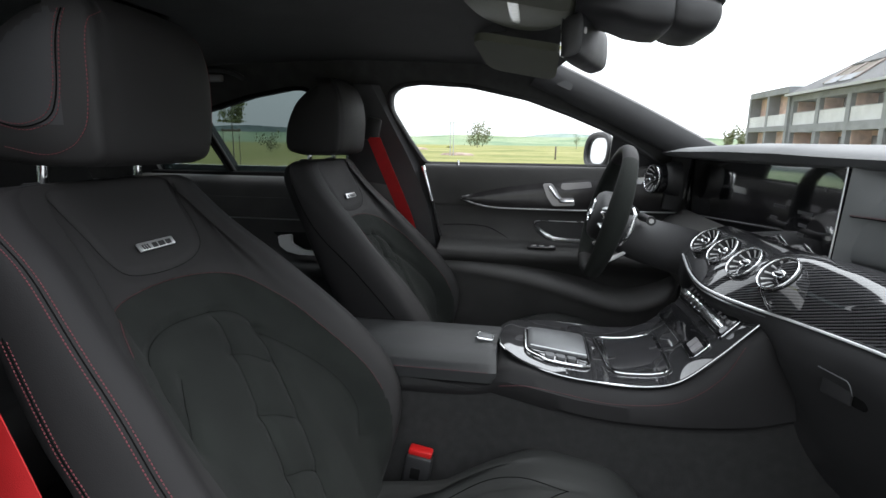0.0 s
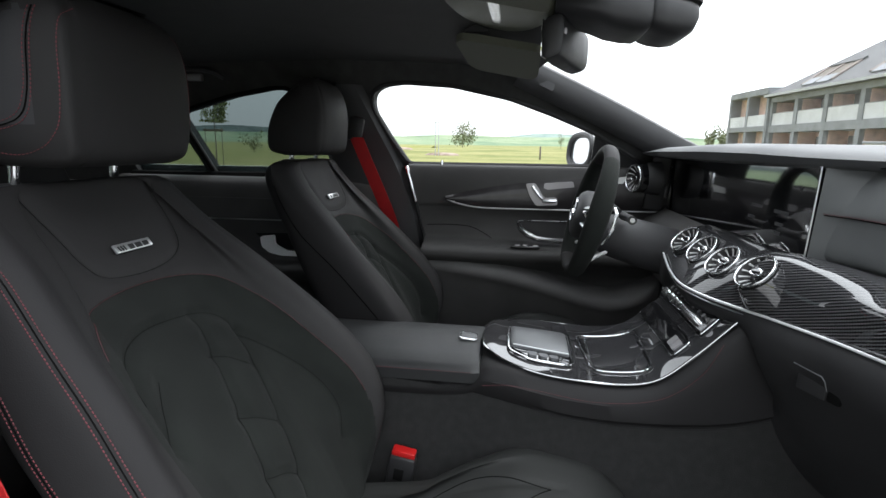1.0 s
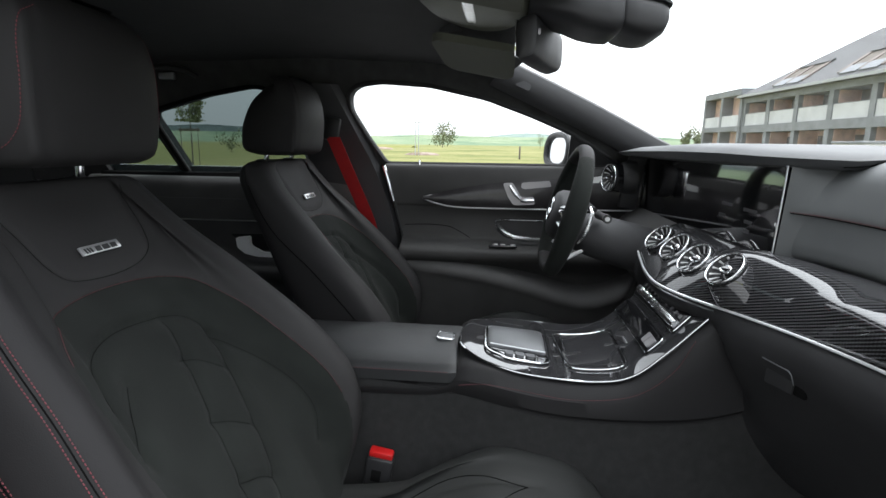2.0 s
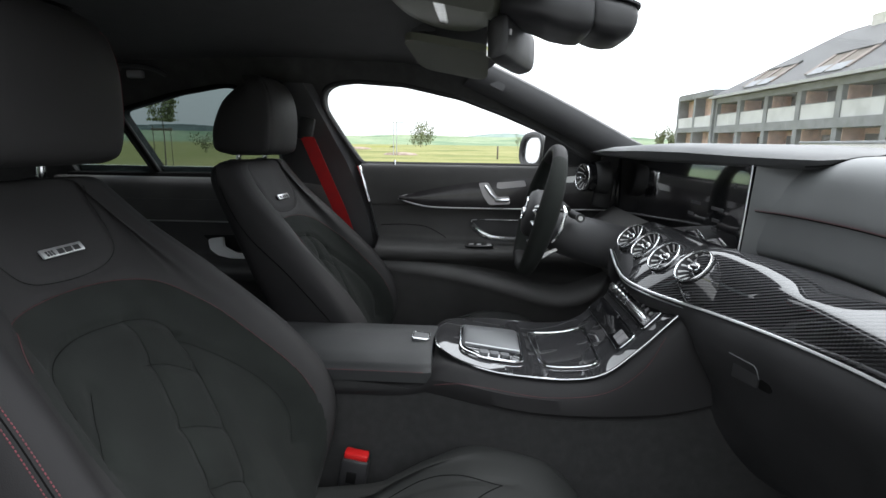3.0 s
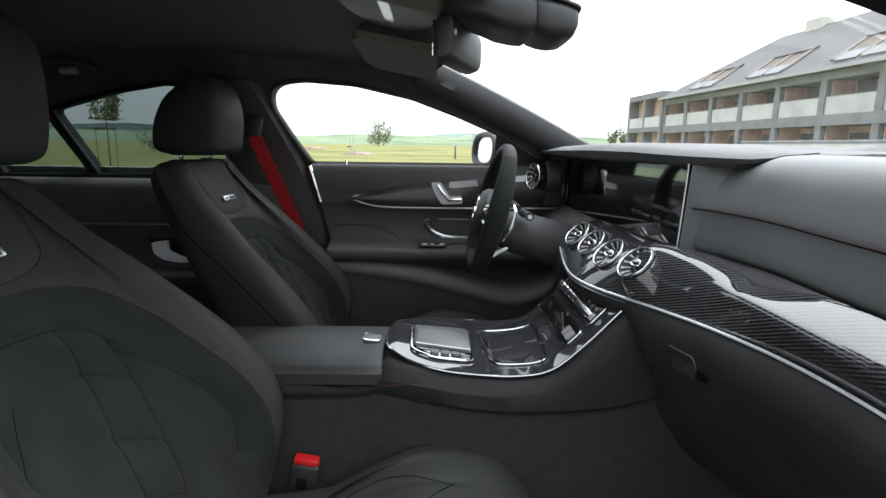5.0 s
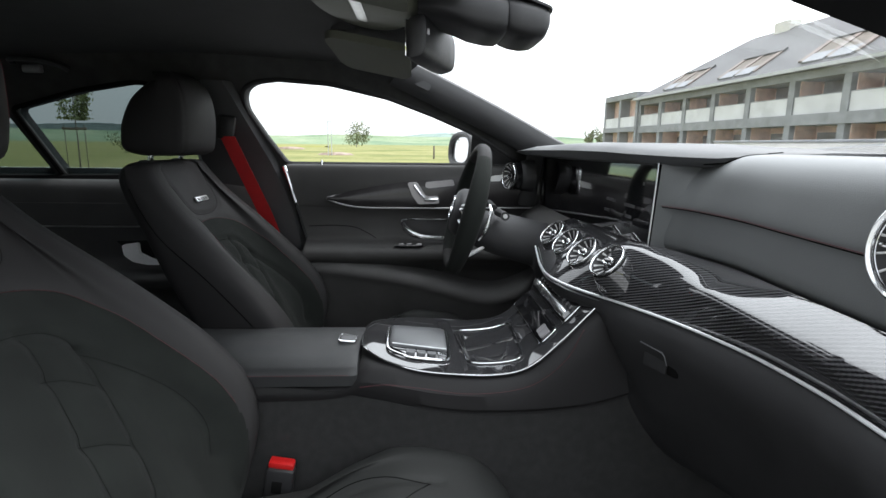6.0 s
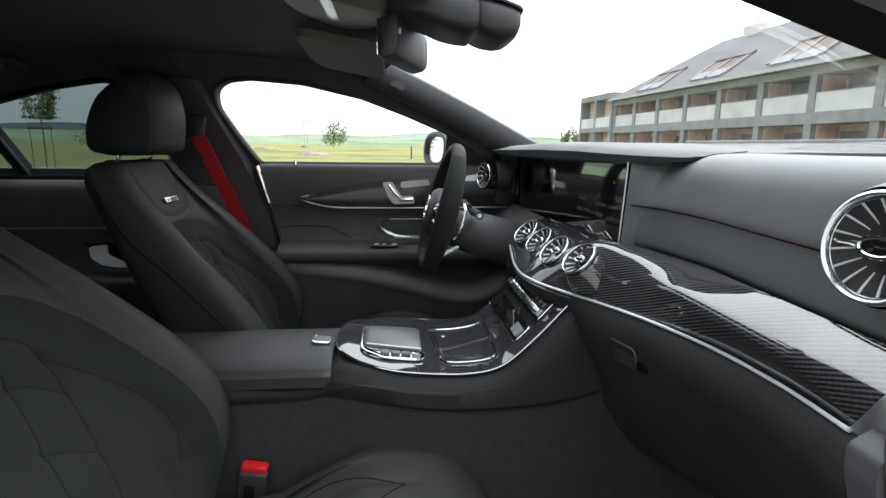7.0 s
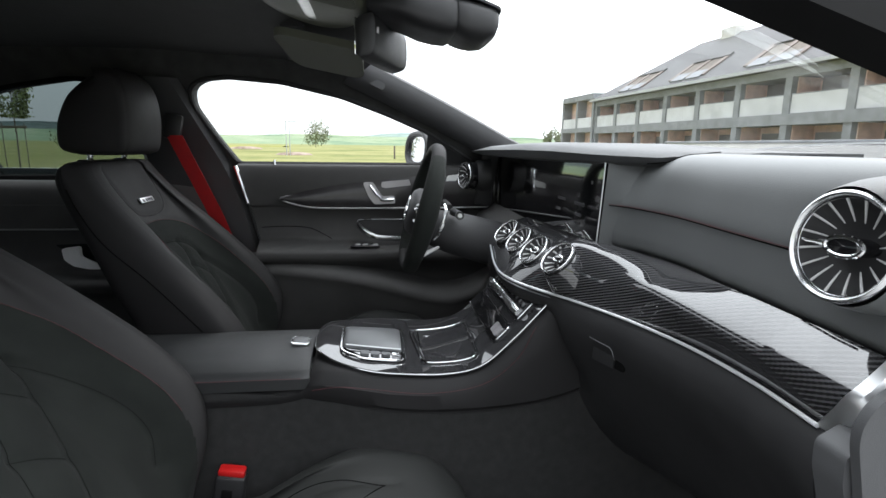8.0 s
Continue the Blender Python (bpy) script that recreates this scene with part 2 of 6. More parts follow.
def spline(points, n=8, closed=False):
    """Catmull-Rom samples through points of any dimension."""
    p = [np.array(q, float) for q in points]
    if closed:
        p = [p[-1], *p, p[0], p[1]]
    else:
        p = [2 * p[0] - p[1], *p, 2 * p[-1] - p[-2]]
    out = []
    for i in range(1, len(p) - 2):
        a, b, c, d = p[i - 1:i + 3]
        for k in range(n):
            t = k / n
            out.append(0.5 * (2 * b + (c - a) * t + (2 * a - 5 * b + 4 * c - d) * t * t + (3 * b - a - 3 * c + d) * t ** 3))
    if not closed:
        out.append(p[-2])
    return out


def loft(rings, caps=True, closed=True, bm=None):
    bm = bm or bmesh.new()
    vs = [[bm.verts.new(q) for q in ring] for ring in rings]
    m = len(vs[0])
    for a, b in zip(vs, vs[1:]):
        for i in range(m if closed else m - 1):
            j = (i + 1) % m
            bm.faces.new((a[i], a[j], b[j], b[i]))
    if caps and closed:
        bm.faces.new(vs[0][::-1])
        bm.faces.new(vs[-1])
    return bm


def tube(points, r, n=8, bm=None, closed=False, flat=1.0):
    """A round or flattened bar swept along points."""
    p = [Vector(q) for q in points]
    rings, up = [], None
    for i, q in enumerate(p):
        if closed:
            d = (p[(i + 1) % len(p)] - p[i - 1]).normalized()
        else:
            d = (p[min(i + 1, len(p) - 1)] - p[max(i - 1, 0)]).normalized()
        if up is None:
            up = Vector((0, 0, 1)) if abs(d.z) < 0.9 else Vector((0, 1, 0))
        s = d.cross(up).normalized()
        up = s.cross(d).normalized()
        rr = r[i] if isinstance(r, (list, tuple)) else r
        rings.append([q + s * (rr * math.cos(2 * math.pi * k / n)) + up * (rr * flat * math.sin(2 * math.pi * k / n)) for k in range(n)])
    if closed:
        rings.append(rings[0])
        bm2 = loft(rings, caps=False, bm=bm)
        return bm2
    return loft(rings, bm=bm)


def box(size, at=(0, 0, 0), bevel=0.003, turn=(0, 0, 0), seg=2, bm=None):
    b = bmesh.new()
    bmesh.ops.create_cube(b, size=1)
    for v in b.verts:
        v.co = Vector((v.co.x * size[0], v.co.y * size[1], v.co.z * size[2]))
    if bevel:
        bmesh.ops.bevel(b, geom=b.edges[:], offset=bevel, segments=seg, affect="EDGES", profile=0.5)
    m = pose(*at, *turn)
    for v in b.verts:
        v.co = m @ v.co
    if bm is None:
        return b
    me = bpy.data.meshes.new("tmp")
    b.to_mesh(me)
    b.free()
    bm.from_mesh(me)
    bpy.data.meshes.remove(me)
    return bm


def sheet(fn, nu, nv, thick=0.0):
    """A surface from fn(u, v), each 0 to 1, thickened inwards."""
    bm = bmesh.new()
    vs = [[bm.verts.new(fn(i / nu, j / nv)) for j in range(nv + 1)] for i in range(nu + 1)]
    for i in range(nu):
        for j in range(nv):
            bm.faces.new((vs[i][j], vs[i + 1][j], vs[i + 1][j + 1], vs[i][j + 1]))
    if thick:
        bmesh.ops.recalc_face_normals(bm, faces=bm.faces)
        bmesh.ops.solidify(bm, geom=bm.faces[:], thickness=thick)
    return bm


def plate(outline, place, thick, holes=(), bevel=0.0):
    """A flat outline with holes, laid by place(a, b, depth) and given thickness."""
    bm = bmesh.new()
    for loop in (outline, *holes):
        vs = [bm.verts.new((a, b, 0)) for a, b in loop]
        for i in range(len(vs)):
            bm.edges.new((vs[i], vs[(i + 1) % len(vs)]))
    bmesh.ops.triangle_fill(bm, use_beauty=True, use_dissolve=False, edges=bm.edges[:])
    top = bm.faces[:]
    ext = bmesh.ops.extrude_face_region(bm, geom=top)
    for v in [g for g in ext["geom"] if isinstance(g, bmesh.types.BMVert)]:
        v.co.z = thick
    for v in bm.verts:
        v.co = Vector(place(v.co.x, v.co.y, v.co.z))
    return bm


def rounded(points, radius, n=5):
    """A 2D outline with its corners rounded."""
    out = []
    m = len(points)
    for i in range(m):
        p, q, r = (Vector(points[(i + k) % m]) for k in (-1, 0, 1))
        a, b = (p - q), (r - q)
        ra = min(radius, a.length * 0.49, b.length * 0.49)
        a, b = q + a.normalized() * ra, q + b.normalized() * ra
        for k in range(n + 1):
            t = k / n
            out.append(tuple(a.lerp(q, t).lerp(q.lerp(b, t), t)))
    return out


def interp(x, xs, ys):
    return float(np.interp(x, xs, ys))


def smooth_at(table):
    """A smooth function through rows (t, value), rising in t."""
    xs = [r[0] for r in table]
    fine = spline(table, 12)
    fx, fy = [q[0] for q in fine], [q[1] for q in fine]
    return lambda t: float(np.interp(t, fx, fy))


def stitches(points, pitch=0.0048, length=0.0031, r=0.0006, lift=Vector((0, 0, 0)), bm=None):
    """Thread stitches laid one after another along a line."""
    bm = bm or bmesh.new()
    p = [Vector(q) + lift for q in points]
    dist = [0.0]
    for a, b in zip(p, p[1:]):
        dist.append(dist[-1] + (b - a).length)
    def at(d):
        d = min(max(d, 0), dist[-1])
        i = max(1, next((k for k, v in enumerate(dist) if v >= d), len(dist) - 1))
        t = (d - dist[i - 1]) / max(1e-9, dist[i] - dist[i - 1])
        return p[i - 1].lerp(p[i], t)
    d = 0.0
    while d + length < dist[-1]:
        tube([at(d), at(d + length / 2), at(d + length)], [r * 0.7, r, r * 0.7], 5, bm=bm)
        d += pitch
    return bm


# ---- the cabin shell ----
def side_y(z):
    """The inward lean of the side glass."""
    return 0.74 - (z - 0.933) * 0.48


FRONT_WINDOW = rounded([(-0.372, 0.937), (-0.427, 1.026), (-0.472, 1.112), (-0.466, 1.158), (-0.432, 1.179), (-0.36, 1.187),
                        (-0.207, 1.177), (-0.035, 1.141), (0.103, 1.093), (0.225, 1.044), (0.32, 0.992), (0.385, 0.95), (0.375, 0.937)], 0.02, 3)
REAR_WINDOW = rounded([(-0.59, 0.886), (-0.66, 1.02), (-0.70, 1.13), (-0.74, 1.172), (-0.80, 1.172), (-0.95, 1.148), (-1.162, 1.095), (-1.092, 0.880)], 0.02, 3)
QUARTER_WINDOW = rounded([(-1.118, 0.880), (-1.188, 1.085), (-1.27, 1.05), (-1.42, 0.955), (-1.40, 0.880)], 0.02, 3)


def build_side(sign, name):
    side = thing(name, "black upholstered body side with pillar trims and window openings", "body side", kind="structure")
    out = [(0.66, 0.85), (0.66, 0.955), (0.487, 1.032), (0.333, 1.107), (0.19, 1.173), (0.044, 1.238), (-0.1, 1.264), (-0.4, 1.283), (-0.9, 1.272),
           (-1.4, 1.2), (-1.85, 1.06), (-1.85, 0.85)]
    holes = [FRONT_WINDOW, REAR_WINDOW, QUARTER_WINDOW]
    if sign < 0:
        # the passenger's door stands open: only the roof rail and the raked pillar are left in front
        out = [(0.66, 0.965), (0.66, 1.04), (0.487, 1.115), (0.333, 1.185), (0.19, 1.225), (0.044, 1.262), (-0.1, 1.275), (-0.4, 1.283), (-0.9, 1.272),
               (-1.4, 1.2), (-1.85, 1.06), (-1.85, 0.85), (-0.62, 0.85), (-0.70, 1.10), (-0.70, 1.20), (-0.6, 1.232), (-0.4, 1.235), (-0.1, 1.222), (0.1, 1.182),
               (0.2, 1.15), (0.316, 1.107), (0.378, 1.082), (0.453, 1.052), (0.56, 1.005)]
        holes = [[(x - 0.12, z) for x, z in REAR_WINDOW], [(x - 0.12, z) for x, z in QUARTER_WINDOW]]
    frame_mesh = plate(out, lambda x, z, d: (x, sign * (side_y(z) + d), z), 0.055, holes)
    # the passenger's frame is blackened so that open sky doesn't grey it
    part("side_frame", frame_mesh, PILLAR if sign > 0 else SEAL_SHADE, side)
    # rubber run round the front window; the rear run is blackened against sky light
    for loop in ((FRONT_WINDOW, REAR_WINDOW) if sign > 0 else ()):
        seal = tube([(x, sign * (side_y(z) - 0.004), z) for x, z in loop], 0.0075, 6, closed=True)
        part("window_seal", seal, RUBBER if loop is FRONT_WINDOW else SEAL_SHADE, side)
    return side


def build_shell():
    left = build_side(1, "wall_left")
    # dark strip added to hide the light on the rear door's ledge
    part("window_seal", tube(spline([(-1.42, 0.752, 0.878), (-1.0, 0.752, 0.881), (-0.58, 0.752, 0.887)], 8), 0.016, 8), SEAL_SHADE, left, "black strip added over the sky-lit ledge at the rear window sill")
    # A-pillar trim: a raised moulding with a small round tweeter or airbag plug
    ridge = spline([(0.02, 1.238), (0.19, 1.163), (0.333, 1.097), (0.487, 1.022), (0.60, 0.968)], 8)
    rings = []
    for x, z in ridge:
        y = side_y(z)
        rings.append([(x + 0.012, y + 0.03, z + 0.014), (x + 0.004, y - 0.014, z + 0.006), (x - 0.010, y - 0.024, z - 0.012), (x - 0.026, y - 0.020, z - 0.034),
                      (x - 0.040, y - 0.006, z - 0.052), (x - 0.048, y + 0.012, z - 0.06)])
    part("pillar_trim", loft(rings, caps=False, closed=False), PLASTIC, left, "dark grained plastic pillar trim")
    plug = plate(rounded([(-0.024, -0.011), (0.024, -0.011), (0.024, 0.011), (-0.024, 0.011)], 0.009),
                 lambda a, b, d: (0.072 + a * 0.91 + b * 0.3, side_y(1.18) - 0.030 - d, 1.178 - a * 0.41 + b * 0.9), 0.006)
    part("airbag_plug", plug, END_GREY, left, "small pale oval airbag plug")
    # belt-line pillar trims and the belt guide on the B-pillar
    rings = []
    for z in np.linspace(0.40, 1.18, 21):
        lean = (z - 0.93) * -0.32
        y = side_y(max(z, 0.93)) - 0.03 if z > 0.93 else 0.71
        c = -0.52 + lean * 0.75
        hw = interp(z, [0.40, 0.62, 0.815, 0.93, 1.18], [0.15, 0.15, 0.15, 0.13, 0.085])
        rings.append([(c - hw, y + 0.03, z), (c - hw + 0.02, y + 0.004, z), (c, y - 0.006, z), (c + hw - 0.02, y + 0.002, z), (c + hw, y + 0.028, z)])
    part("pillar_trim", loft(rings, caps=False, closed=False), PLASTIC, left, "black B-pillar trim behind the belt")
    part("belt_guide", box((0.05, 0.02, 0.075), (-0.52, 0.625, 1.045), 0.009, (0, 12, 0)), HARD, left, "black belt height adjuster")
    # front door edge strip beside the seat
    strip = [(-0.369, 0.688, 0.93), (-0.356, 0.686, 0.89), (-0.345, 0.684, 0.85), (-0.335, 0.684, 0.815)]
    part("edge_strip", tube(spline(strip, 5), 0.0062, 8), CHROME, left, "bright vertical strip on the door edge")
    gap = [(-0.335, 0.690, 0.815), (-0.318, 0.692, 0.74), (-0.302, 0.690, 0.68), (-0.296, 0.66, 0.66)]
    part("shut_line", tube(spline(gap, 5), 0.004, 6), RUBBER, left, "dark shut line along the door edge")
    right = build_side(-1, "wall_right")
    # out-of-view block added to keep sky light off the passenger's belt
    part("pillar_trim", box((0.27, 0.05, 0.76), (-0.60, -0.725, 0.55), 0.015, (0, -4, 0)), PLASTIC, right, "unseen black pillar block that shades the passenger's belt")

    def roof(u, v):
        x = 0.13 - 2.0 * u
        y = -0.60 + 1.2 * v
        q = (y / 0.6) ** 2
        z = interp(x, [-1.87, -1.4, -1.0, -0.5, -0.1, 0.13], [1.14, 1.235, 1.295, 1.305, 1.29, 1.262])
        return (x - 0.10 * q * (1 - u), y, z - 0.032 * q)
    tagged(part("ceiling", sheet(roof, 30, 16, 0.02), HEADLINER), "black fabric headliner of the car", "ceiling", kind="structure")

    def outer(u, v):
        x, y, z = roof(u, v)
        return (x, y * 0.97, z + 0.03)
    tagged(part("roof_panel", sheet(outer, 30, 16, 0.004), PAINT), "silver-white painted steel roof panel", "car roof", kind="structure")

    # floor pan, bulkhead and rear wall
    def floor(u, v):
        x = -1.9 + 3.0 * u
        return (x, -0.76 + 1.52 * v, 0.20 + max(0, x - 0.55) * 0.75)
    tagged(part("floor", sheet(floor, 30, 10, 0.03), CARPET), "black carpeted car floor with sloping toe board", "floor", kind="structure")

    def rear(u, v):
        return (-1.88 + 0.0 * v, -0.74 + 1.48 * u, 0.2 + 0.76 * v)
    tagged(part("wall_rear", sheet(rear, 8, 8, 0.03), PLASTIC), "black rear bulkhead behind the back seat", "wall", kind="structure")

    def sill(u, v):
        return (-0.62 + 1.3 * u, -0.70 - 0.06 * v, 0.33 - 0.03 * math.cos(v * math.pi))
    tagged(part("door_sill", sheet(sill, 12, 8, 0.05), PLASTIC), "black door sill under the open passenger door", "sill", kind="structure")

    def lower_right(u, v):
        return (-1.88 + 1.15 * u, -0.745 + 0.02 * v, 0.2 + 0.71 * v)
    tagged(part("panel_rear_right", sheet(lower_right, 10, 6, 0.05), PLASTIC), "black rear door inner panel", "door panel", kind="structure")


def build_glass():
    def wind(u, v):
        y = -0.66 + 1.32 * u
        q = (y / 0.66) ** 2
        top = Vector((0.14 - 0.12 * q, y * 0.90, 1.262 - 0.03 * q))
        low = Vector((1.12 - 0.42 * q, y * 1.12, 0.985 - 0.06 * q))
        p = top.lerp(low, v)
        return p + Vector((0, 0, 0.05 * (1 - q) * math.sin(v * math.pi)))
    g = part("windscreen", sheet(wind, 24, 16, 0.005), CLEAR)
    g.visible_shadow = False
    tagged(g, "clear raked windscreen over the dashboard", "windscreen", kind="structure")
    for name, loop, mat, label in (("window_front_left", FRONT_WINDOW, CLEAR, "clear front door window"),
                                   ("window_rear_left", REAR_WINDOW, TINTED, "dark tinted rear door window"),
                                   ("window_quarter_left", QUARTER_WINDOW, TINTED, "dark tinted rear quarter window")):
        ob = part(name, plate(loop, lambda x, z, d: (x, side_y(z) + 0.018 + d, z), 0.004), mat)
        ob.visible_shadow = False
        tagged(ob, label, "window", kind="structure")
    for name, loop in (("window_rear_right", REAR_WINDOW), ("window_quarter_right", QUARTER_WINDOW)):
        ob = part(name, plate(loop, lambda x, z, d: (x - 0.12, -side_y(z) - 0.018 - d, z), 0.004), TINTED)
        ob.visible_shadow = False
        tagged(ob, "dark tinted rear side window", "window", kind="structure")

    def back(u, v):
        return (-1.87 + 0.0 * u, -0.6 + 1.2 * u, 0.97 + 0.16 * v)
    ob = part("window_back", sheet(back, 8, 4, 0.004), TINTED)
    ob.visible_shadow = False
    tagged(ob, "tinted rear screen", "window", kind="structure")


# ---- seats ----
def table(rows):
    return smooth_at(rows)


BACK_CENTRE = table([(0.34, -0.24), (0.47, -0.285), (0.55, -0.322), (0.64, -0.376), (0.74, -0.443), (0.857, -0.516), (0.92, -0.552), (0.945, -0.562), (0.958, -0.568)])
BACK_CREST = table([(0.34, -0.275), (0.45, -0.234), (0.52, -0.224), (0.58, -0.240), (0.65, -0.288), (0.70, -0.333), (0.77, -0.402), (0.80, -0.432), (0.87, -0.503), (0.92, -0.542),
                    (0.945, -0.555), (0.958, -0.563)])
NEAR_CREST = table([(0.34, -0.222), (0.45, -0.235), (0.52, -0.256), (0.58, -0.286), (0.634, -0.320), (0.724, -0.370), (0.82, -0.438), (0.87, -0.478), (0.91, -0.522), (0.945, -0.556), (0.958, -0.565)])
BACK_REAR = table([(0.34, -0.40), (0.45, -0.43), (0.598, -0.458), (0.685, -0.503), (0.777, -0.548), (0.853, -0.590), (0.90, -0.612), (0.92, -0.617), (0.935, -0.616), (0.945, -0.611), (0.951, -0.603)])
BACK_HALF = table([(0.34, 0.235), (0.45, 0.255), (0.6, 0.265), (0.75, 0.25), (0.86, 0.226), (0.91, 0.214), (0.935, 0.204), (0.945, 0.196), (0.951, 0.184)])

ARCH = [(-0.200, 0.66), (-0.196, 0.72), (-0.182, 0.765), (-0.145, 0.795), (-0.08, 0.805), (0.0, 0.805), (0.075, 0.795), (0.125, 0.776), (0.150, 0.736), (0.163, 0.664), (0.173, 0.60), (0.176, 0.53)]
INNER = [(-0.172, 0.64), (-0.165, 0.70), (-0.135, 0.738), (-0.08, 0.752), (-0.016, 0.750), (0.044, 0.740), (0.074, 0.722), (0.084, 0.694)]
PATCH = [(-0.112, 0.935), (-0.098, 0.885), (-0.092, 0.853), (-0.078, 0.830), (-0.048, 0.821), (0.008, 0.818), (0.061, 0.824), (0.096, 0.840), (0.112, 0.868), (0.118, 0.90), (0.120, 0.94)]
COLUMN_A = [(0.019, 0.739), (0.007, 0.707), (-0.021, 0.648), (-0.043, 0.598), (-0.066, 0.536), (-0.085, 0.48)]
COLUMN_B = [(0.082, 0.694), (0.050, 0.625), (0.021, 0.554), (-0.008, 0.489), (-0.02, 0.45)]
CROSS = [[(-0.014, 0.690), (0.018, 0.678), (0.052, 0.652)], [(-0.043, 0.610), (-0.013, 0.596), (0.022, 0.572)], [(-0.064, 0.532), (-0.03, 0.519), (-0.004, 0.500)]]
WING = [(0.084, 0.690), (0.121, 0.642), (0.142, 0.589), (0.146, 0.529), (0.133, 0.482)]
PLEAT = [(-0.118, 0.700), (-0.150, 0.672), (-0.175, 0.635)]


def seat_backrest(passenger):
    lines = [spline(c, 10) for c in (ARCH, INNER, PATCH, COLUMN_A, COLUMN_B, WING, PLEAT, *CROSS)]
    widths = [0.009, 0.010, 0.008, 0.010, 0.010, 0.012, 0.012] + [0.009] * 3
    depth = [0.002, 0.007, 0.0035, 0.006, 0.006, 0.008, 0.006] + [0.0045] * 3
    lines = [(np.array(l), w, d) for l, w, d in zip(lines, widths, depth)]
    inner = np.array(spline(INNER, 10))

    def relief(s, z):
        if abs(s) > 0.235:
            return 0.0
        out = 0.0
        for l, w, d in lines:
            r = np.min((l[:, 0] - s) ** 2 + (l[:, 1] - z) ** 2)
            out -= d * math.exp(-r / (w * w))
        top = np.interp(s, inner[:, 0], inner[:, 1]) if -0.17 < s < 0.08 else 0
        if z < top:
            out += 0.004 * min(1, (top - z) / 0.02) * min(1, (0.08 - s) / 0.03, (s + 0.17) / 0.03)
        return out

    rings = []
    zs = list(np.linspace(0.34, 0.922, 188)) + [0.929, 0.935, 0.940, 0.944, 0.948, 0.951]
    for z in zs:
        c, b, r, w = BACK_CENTRE(z), BACK_CREST(z), BACK_REAR(z), BACK_HALF(z)
        side = [(c, 0.0), (c, 0.05), (c + 0.06 * (b - c), 0.10), (c + 0.32 * (b - c), 0.142), (c + 0.82 * (b - c), w - 0.088), (b, w - 0.058), (b - 0.010, w - 0.022),
                (b - 0.036, w - 0.003), (0.5 * (b + r) - 0.01, w), (r + 0.02, w - 0.008), (r - 0.004, w - 0.035), (r - 0.028, w - 0.11)]
        n = NEAR_CREST(z)
        near = [(c, 0.0), (c, 0.05), (c + 0.06 * (n - c), 0.10), (c + 0.22 * (n - c), 0.145), (c + 0.48 * (n - c), w - 0.085), (c + 0.80 * (n - c), w - 0.052), (n - 0.002, w - 0.026),
                (n - 0.030, w - 0.004), (0.5 * (n + r) - 0.01, w), (r + 0.02, w - 0.008), (r - 0.004, w - 0.035), (r - 0.028, w - 0.11)]
        loop = side + [(r - 0.04, 0.0)] + [(x, -s) for x, s in (near if passenger else side)[:0:-1]]
        ring = []
        for x, s in spline(loop, 12, closed=True):
            front = x > c - 0.03 and abs(s) < w - 0.03
            ring.append((x + (relief(s, z) if front else 0), s, z))
        rings.append(ring)
    # rounded shoulders
    last = rings[-1]
    mid = Vector((sum(q[0] for q in last) / len(last), 0, 0.951))
    for k, dz in ((0.93, 0.0025), (0.75, 0.004), (0.4, 0.005)):
        rings.append([(mid.x + (q[0] - mid.x) * k, q[1] * k, 0.951 + dz) for q in last])
    return loft(rings)


def seat_cushion():
    crest = smooth_at([(-0.36, 0.385), (-0.15, 0.415), (-0.05, 0.448), (0.03, 0.464), (0.14, 0.447), (0.195, 0.415), (0.228, 0.37), (0.24, 0.33)])
    rings = []
    for x in list(np.linspace(-0.36, 0.2, 60)) + [0.21, 0.22, 0.228, 0.234, 0.238, 0.24]:
        b = crest(x)
        c = b - interp(x, [-0.36, -0.1, 0.1, 0.24], [0.02, 0.022, 0.016, 0.0])
        w = interp(x, [-0.36, -0.2, -0.1, 0.05, 0.15, 0.22, 0.24], [0.13, 0.15, 0.20, 0.25, 0.255, 0.235, 0.215])
        low = interp(x, [-0.36, 0.15, 0.24], [0.27, 0.27, 0.30])

        def groove(s):
            g = 0.0
            for k in (-0.128, 0.128):
                g -= 0.004 * math.exp(-((s - k - 0.02 * x) / 0.007) ** 2)
            return g if x < 0.10 else 0.0
        side = [(c, 0.0), (c, 0.06), (c + 0.1 * (b - c), 0.12), (c + 0.6 * (b - c), 0.165), (b, w - 0.055), (b - 0.008, w - 0.02), (b - 0.035, w), (0.5 * (b + low), w), (low + 0.01, w - 0.01), (low, w - 0.04)]
        loop = side + [(low, 0.0)] + [(z, -s) for z, s in side[:0:-1]]
        rings.append([(x, s, z + (groove(s) if z > b - 0.06 and abs(s) < 0.18 else 0)) for z, s in spline(loop, 8, closed=True)])
    return loft(rings)


